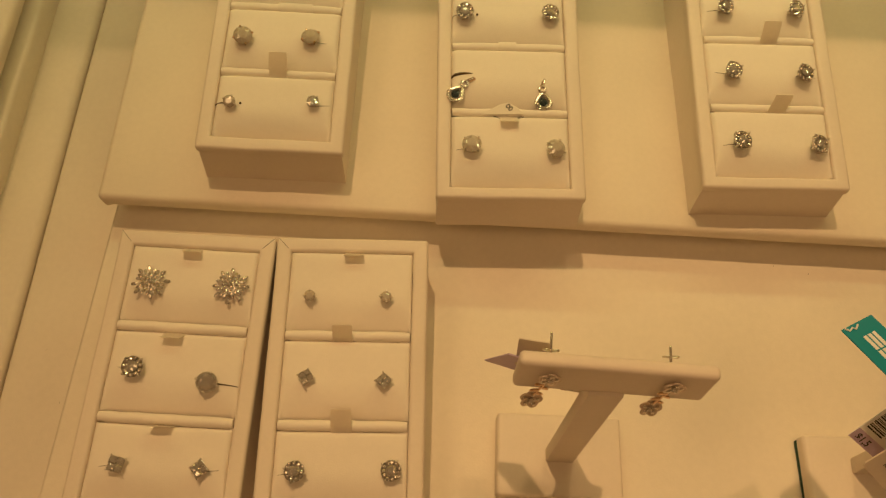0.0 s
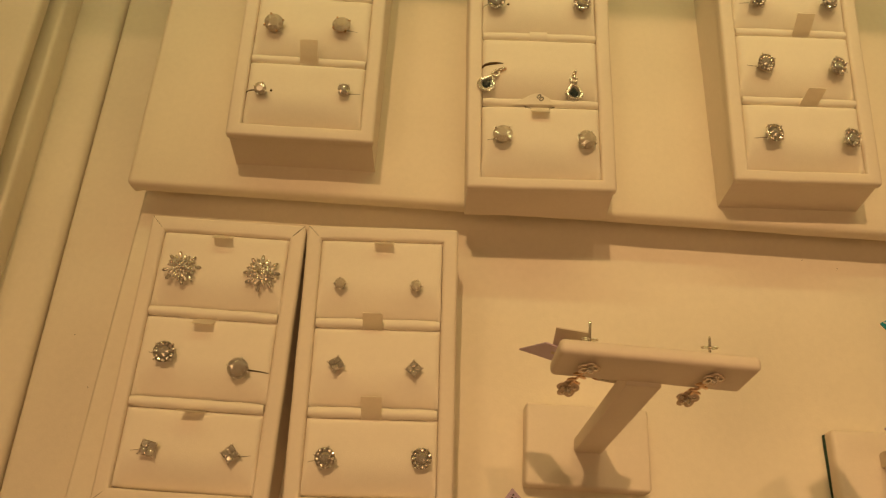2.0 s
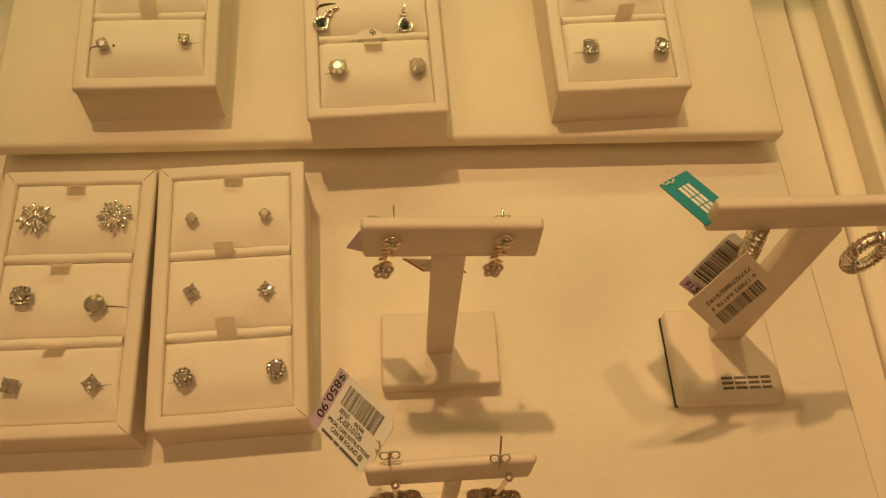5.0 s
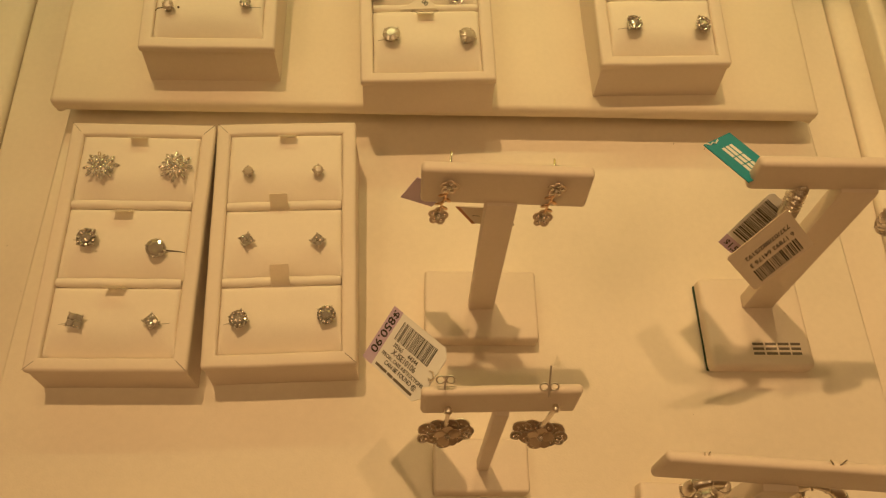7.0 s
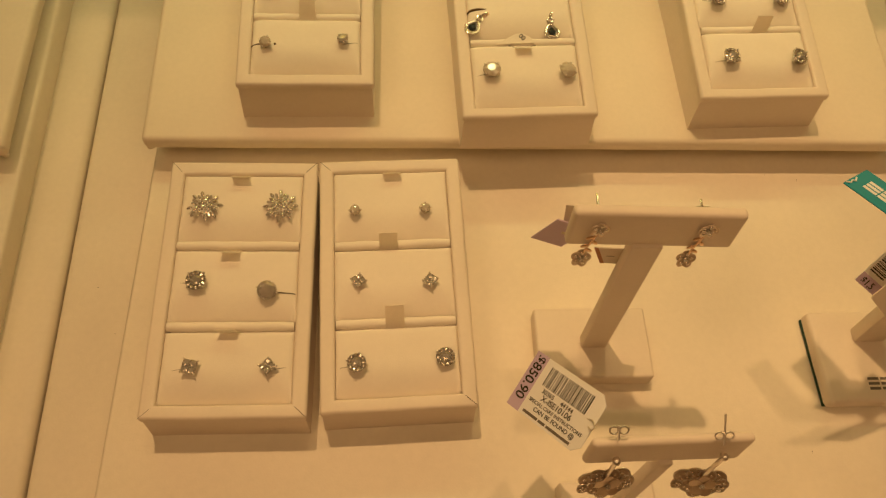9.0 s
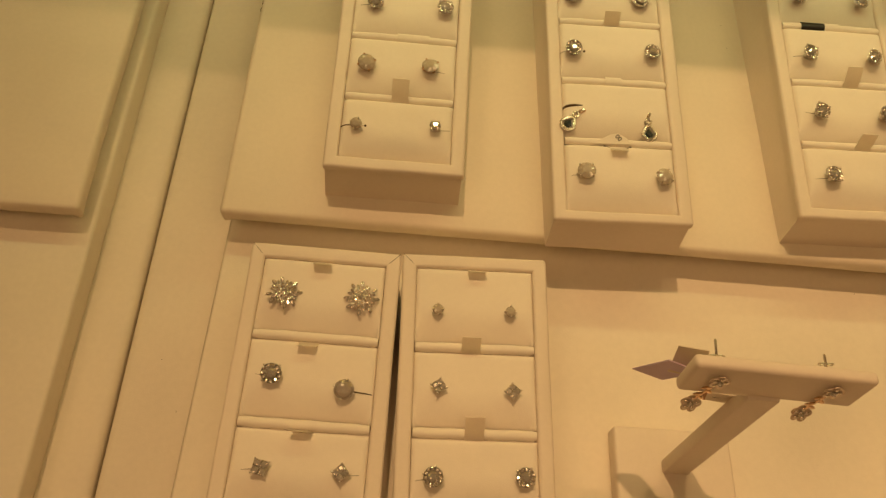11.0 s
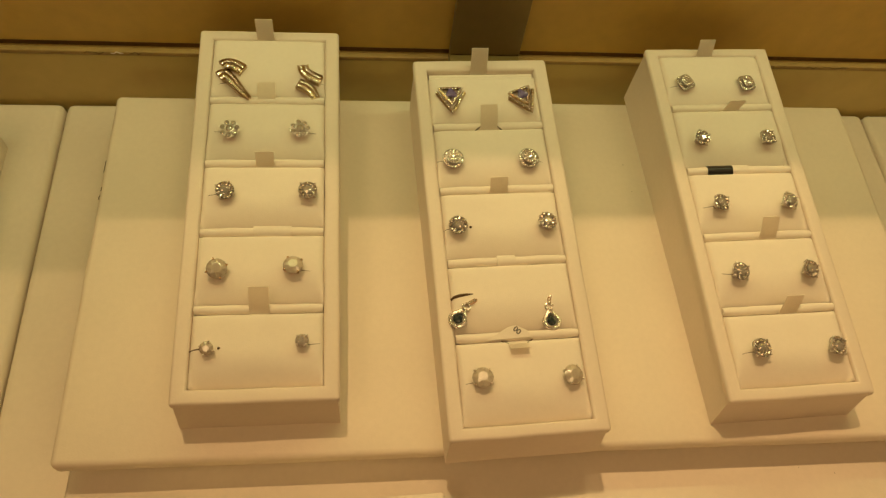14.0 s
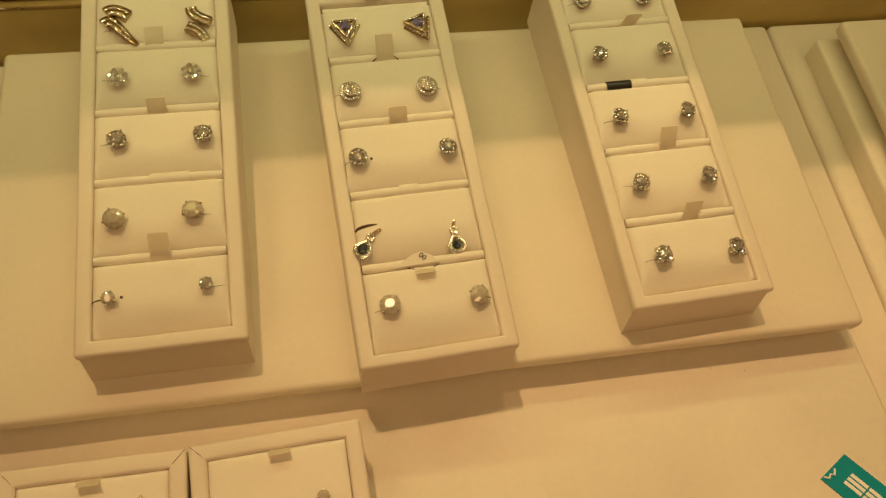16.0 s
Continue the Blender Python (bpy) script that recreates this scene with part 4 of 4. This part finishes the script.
part("print_bar", strips([(5.4, 0.75, 5.2, 0.75), (11.0, 0.75, 2.4, 0.75), (13.8, 0.75, 8.2, 0.75)]), GREYINK, tag, "grey bars of small print")
part("tie_loop", tube([(22.5, 9.0, -0.2), (24.5, 9.6, 0.6), (26.4, 8.6, 1.6), (26.0, 7.4, 1.4), (24.2, 7.6, 0.4)], 0.22, 6), SILVER, tag, "thin silver loop")

teal = thing("brand_card", "teal brand card with white block marks behind an earring stand", "brand card", placed((221.9, -55.4, 79.6), (9.0, -15.2, 5.2), (8.6, 5.6, -1.2)))
part("card", card(17.6, 9.9, 0.0), TEAL, teal)
for x, w in ((3.9, 4.3), (8.6, 3.0), (12.0, 3.2)):
    for row in range(3):
        part("mark_bar", strips([(x, 3.1 + 1.4 * row, w, 0.95)], 0.1), WHITECARD, teal, "white printed bar")
part("curl_mark", tube([(0.2, 0.8, 0.1), (1.2, 1.5, 0.2), (0.8, 2.6, 0.2), (1.5, 3.2, 0.2), (0.7, 4.6, 0.1)], 0.26, 6), WHITECARD, teal, "white zigzag mark at the edge")

shop_tag = thing("price_tag", "white barcode tag with a lilac end beside a stand", "price tag", placed((238.0, -82.6, 57.4), (11.5, 9.6, 11.4), (-6.9, 5.9, 6.0)))
part("card", card(20.5, 10.8, 1.0), WHITECARD, shop_tag)
part("price_strip", box(-0.1, -0.1, 0.01, 3.4, 10.9, 0.05), LILAC, shop_tag, "lilac price strip")
lettering("$1,5", 2.8, at_mm(0.6, 9.6, 0.08, 0, 0, -90), shop_tag, INK)
barcode(4.8, 4.2, 13.4, 5.8, 11, shop_tag, WHITECARD)
part("print_bar", strips([(5.6, 2.8, 3.0, 0.7), (12.0, 2.8, 3.0, 0.7)]), GREYINK, shop_tag)

upc_tag = thing("price_tag", "cream card tag with an upside-down barcode hanging from a stand", "price tag", placed((242.3, -75.7, 79.8), (-14.6, -10.5, -10.6), (12.0, -5.7, -11.0)))
part("card", card(20.8, 17.0, 0.8), CARDTAG, upc_tag)
barcode(3.0, 10.4, 14.8, 5.2, 23, upc_tag, CARDTAG)
lettering("6 17892 64176 3", 2.2, at_mm(2.4, 7.6, 0.08), upc_tag, GREYINK)
lettering("737/07/882/5192", 2.2, at_mm(2.2, 4.4, 0.08), upc_tag, GREYINK)

MARK = [(4.55 * q, 1.75 * row, 3.9 if q < 3 else 3.4, 0.95) for q in range(4) for row in range(3)]
for bar in MARK:
    part("mark_bar", moved(strips([bar]), spot_at(-3.0, -20.0, 6.4)), GREYINK, stand_2, "grey printed bar")

folded = thing("price_tag", "folded lilac and white price tag tucked behind an earring stand bar", "price tag", placed((145.2, -64.2, 56.2), (-9.2, 1.6, 2.9), (4.2, -1.9, 14.4)))
part("lilac_leaf", card(10.0, 17.0, 0.0), LILAC, folded, "lilac price leaf")
fold = folded.matrix_basis.inverted() @ placed((142.8, -61.1, 77.0), (7.6, -1.0, 0.6), (2.4, -4.0, -9.5))
fold.translation /= MM
part("white_leaf", moved(card(8.0, 11.0, 0.0), fold), CARDTAG, folded, "off-white upper leaf")
leaf = thing("price_tag", "off-white inner leaf of a folded tag behind an earring stand bar", "price tag", placed((157.6, -68.0, 52.0), (12.4, -2.5, 4.0), (-7.2, -2.0, 14.6)))
part("card", card(13.4, 18.0, 0.0), CARDTAG, leaf)
part("edge_strip", box(-0.1, -0.1, 0.01, 1.1, 18.1, 0.05), ROSEINK, leaf, "rust-red printed edge")
part("print_bar", strips([(9.6, 1.0, 0.5, 1.6), (11.2, 1.0, 0.5, 1.6), (2.6, 9.0, 2.2, 0.6)]), GREYINK, leaf)


# ---- earrings on the stands ----
def hang(label, x, y, z, rx=0.0, ry=0.0, rz=0.0):
    return thing("earring", label, "earring", at_mm(x, y, z, rx, ry, rz), "earrings on the stands")


def disc(r):
    """A thin rounded petal, a little dished."""
    return lathe([(r * 0.2, -0.25), (r * 0.92, -0.22), (r, -0.05), (r * 0.97, 0.12), (r * 0.5, 0.16), (r * 0.15, 0.17)], 16)


def small_flower(ob, name, m, r, metal):
    """Five flat rounded petals with a stone in the middle."""
    head = part(name, joined(*[moved(disc(r * 0.50), m @ spot_at(x, y, 0, 12 * math.sin(k), -12 * math.cos(k), 0)) for k, (x, y, _) in enumerate(circle(5, r * 0.56, 0, 0.25))]), SATIN, ob, angle=14)
    part("stone", moved(cut_stone(r * 0.32, 6), m @ spot_at(0, 0, r * 0.2)), DIAMOND, head, smooth=False)
    for x, y, _ in circle(5, r * 0.58, 0, 0.25):
        part("petal_stone", moved(cut_stone(r * 0.2, 6), m @ spot_at(x, y, r * 0.14)), PAVE, head, smooth=False)


def flower_drop(x, y, z, swing):
    """A flower stud at the bar's face, a leaf link and a hanging flower; local y up the bar."""
    ob = hang("flower drop earring with rose gold leaves hanging from the stand", x, y, z)
    ob.matrix_basis = at_mm(x, y, z, 82) @ at_mm(0, 0, 0, 0, 0, swing)
    small_flower(ob, "stud_flower", spot_at(0, 0, 0.6, -8, 0, 0), 2.6, SILVER)
    for px, py, turn in ((-0.9, -4.0, 35), (0.8, -6.0, -35), (-0.9, -8.0, 35), (0.8, -9.9, -30)):
        leaf = moved(ball(1.0, None, 8, 6), spot_at(px, py, 0.5, 0, 0, turn) @ Matrix.Diagonal((1.5, 0.62, 0.35, 1)))
        part("leaf", leaf, ROSE, ob, "rose gold leaf")
    part("link", tube([(0, -2.2, 0.3), (0.1, -5.0, 0.4), (-0.1, -8.6, 0.4), (0, -11.6, 0.4)], 0.3, 6), ROSE, ob)
    small_flower(ob, "hanging_flower", spot_at(0, -13.6, 0.8, -26, 0, 0), 2.8, SILVER)
    return ob


flower_drop(149.0, -72.4, 85.2, -11)
flower_drop(177.5, -73.0, 85.7, -8)
for x, long in ((149.2, 8.2), (177.4, 6.4)):
    pin = thing("earring_post", "thin silver earring post and butterfly clutch behind the stand bar", "earring post", at_mm(x, -69.4, 84.4))
    part("pin", tube([(0, 0, 0), (0.3, long * 0.5, -0.3), (0.5, long - 0.4, -0.6), (0.5, long, -0.6)], [0.36, 0.36, 0.34, 0.15], 7), PAVE, pin)
    for q in (-1, 1):
        part("clutch_loop", tube([(0.3 + q * (1.0 + 0.85 * math.cos(t * math.tau / 12)), 3.6, -0.2 + 0.8 * math.sin(t * math.tau / 12)) for t in range(12)], 0.22, 6, True), SILVER, pin)


def blossom(x, y, z, turn, knob, clutch, tall):
    """A broad flat flower of rounded petals facing up to the front; knob and clutch: their places in the world."""
    ob = hang("large silver flower earring with broad petals hanging from a small stand", x, y, z, 52, 0, turn)
    size = 0.84
    m = Matrix.LocRotScale(Vector((x, y, z)), (Matrix.Rotation(radians(turn), 3, "Z") @ Matrix.Rotation(radians(52), 3, "X")).to_quaternion(), None).inverted()
    for k, (px, py, r) in enumerate((size * a, size * b, size * c) for a, b, c in ((-5.4, 0.9, 2.6), (-2.2, 2.4, 2.3), (1.4, 2.4, 2.4), (4.6, 1.6, 2.6), (6.5, -0.6, 2.0), (-6.8, -2.2, 1.6), (-0.6, -4.9, 2.1), (6.2, -2.2, 1.5), (-3.4, -2.4, 2.2), (3.0, -2.6, 2.3))):
        petal = part("petal", moved(disc(r), spot_at(px, py, 0.2 * (k % 3), 4 * math.sin(k * 2.1), 4 * math.cos(k * 1.7), 0) @ Matrix.Diagonal((1.12, 1.0, 1.2, 1))), SATIN, ob, angle=14)
        part("petal_rim", tube([(px + 1.08 * r * math.cos(a), py + 0.97 * r * math.sin(a), 0.2 * (k % 3) + 0.15 + 0.2 * math.sin(a + k)) for a in (q * math.tau / 14 for q in range(14))], 0.24, 6, True), SILVER, petal, "bright silver rim")
        scatter("small_stone", [(px + 0.45 * r * math.cos(a + k), py + 0.45 * r * math.sin(a + k), 0.25 * (k % 3) + 0.42) for a in (0.0, 1.57, 3.1, 4.7)], 0.34, petal, 24)
    heart = part("middle_flower", joined(*[moved(disc(1.6), spot_at(0.4 + px, -1.0 + py, 1.1, 10 * math.sin(q), 10 * math.cos(q), 0)) for q, (px, py, _) in enumerate(circle(5, 1.9, 0, 0.25))]), SATIN, ob, angle=14)
    part("stone", moved(cut_stone(0.8, 8), spot_at(0.4, -1.0, 1.5)), DIAMOND, heart, smooth=False)
    a, b = m @ Vector(knob), m @ Vector(clutch)
    part("bail", joined(tube([(0.1, 2.2, 0.6), tuple(Vector((0.1, 2.2, 0.6)).lerp(a, 0.6)), tuple(a)], 0.6, 7), ball(1.15, spot_at(*a), 9, 7)), SILVER, ob)
    back = m.to_3x3() @ Vector((0.1, 1.0, 0.35)).normalized()
    pin = part("post", tube([tuple(b - back * 2.4), tuple(b), tuple(b + back * tall)], 0.27, 7), SILVER, ob)
    right = m.to_3x3() @ Vector((1, 0, 0))
    up = m.to_3x3() @ Vector((0, 0.8, 0.6))
    for q in (-1, 1):
        part("clutch_loop", tube([tuple(b + right * q * (1.2 + 1.05 * math.cos(t * math.tau / 12)) + up * 0.95 * math.sin(t * math.tau / 12)) for t in range(12)], 0.22, 6, True), SILVER, pin)
    return ob


blossom(148.1, -133.2, 66.0, 3, (148.4, -130.4, 77.0), (147.4, -124.7, 86.0), 1.0)
blossom(172.4, -133.6, 66.0, -8, (175.0, -129.8, 77.0), (172.1, -126.4, 86.0), 5.0)

def hoop(label, x, y, z, r, thick, ribs, rx, rz):
    """A chunky hoop of twisted ribs."""
    ob = hang(label, x, y, z, rx, 0, rz)
    n = 36
    pts = [(r * math.cos(t * math.tau / n), r * math.sin(t * math.tau / n), 0) for t in range(n)]
    part("band", tube(pts, thick, 10, True), SILVER, ob)
    for k in range(ribs):
        a = k * math.tau / ribs
        c = Vector((r * math.cos(a), r * math.sin(a), 0))
        o = Vector((math.cos(a), math.sin(a), 0))
        part("rib", tube([tuple(c + thick * 1.06 * (math.cos(u) * o + math.sin(u) * Vector((0, 0, 1))) + 0.18 * math.sin(u) * Vector((-o.y, o.x, 0))) for u in (q * math.tau / 10 for q in range(10))], 0.17 * thick, 5, True), SILVER, ob)
    part("hinge", tube([(0, r, 0), (0, r + 1.8, 0.2), (0.2, r + 3.0, 1.0)], 0.4, 7), SILVER, ob)
    return ob


hoop("ribbed silver hoop earring under the brand stand bar", 246.6, -71.0, 76.0, 4.2, 2.0, 30, 84, 62)
hoop("ribbed silver hoop earring under the brand stand bar", 276.0, -76.0, 77.0, 5.6, 1.6, 26, 70, 15)
hoop("thick silver knot hoop earring under a stand bar", 212.0, -148.4, 71.0, 4.6, 1.7, 8, 70, 6)
hoop("thick silver knot hoop earring under a stand bar", 240.6, -150.2, 70.0, 5.0, 1.7, 8, 66, -28)

for x, y, z, spread in ((206.0, -143.0, 90.8, 0.5), (235.6, -145.0, 91.2, 1.4)):
    pin = thing("earring_post", "thin silver earring clutch sticking up behind a stand bar", "earring post", at_mm(x, y, z, -40))
    for sgn in (-1, 1):
        part("clutch_wing", tube([(sgn * 0.3, 0, -1.2), (sgn * spread, 0.1, 0.4), (sgn * spread * 1.4, 0, 1.0)], 0.2, 6), SILVER, pin)

# ---- small marks on the cloth ----
for k, (x, y, z) in enumerate(((-16, -50, -12), (246, -6, panel_z(-6)), (236, -118, panel_z(-118)), (199.2, 112, 12), (200.6, 99.6, 12), (258.7, -8.0, panel_z(-8)), (244.7, 13.0, 29.35), (248.5, 12.6, 29.3), (250.4, 12.2, 29.3), (253.0, 13.0, 29.35), (-6.7, -68.5, -12))):
    speck = thing("lint_speck", "tiny dark lint speck on the cream cloth", "lint", at_mm(x, y, z, 0, 0, 47 * k), "lint specks")
    part("fibre", tube([(0, 0, 0.1), (0.25, 0.15, 0.14), (0.5, 0.1 * (k % 3), 0.1)], 0.06, 5), SHADE_AND_SPECKS, speck)
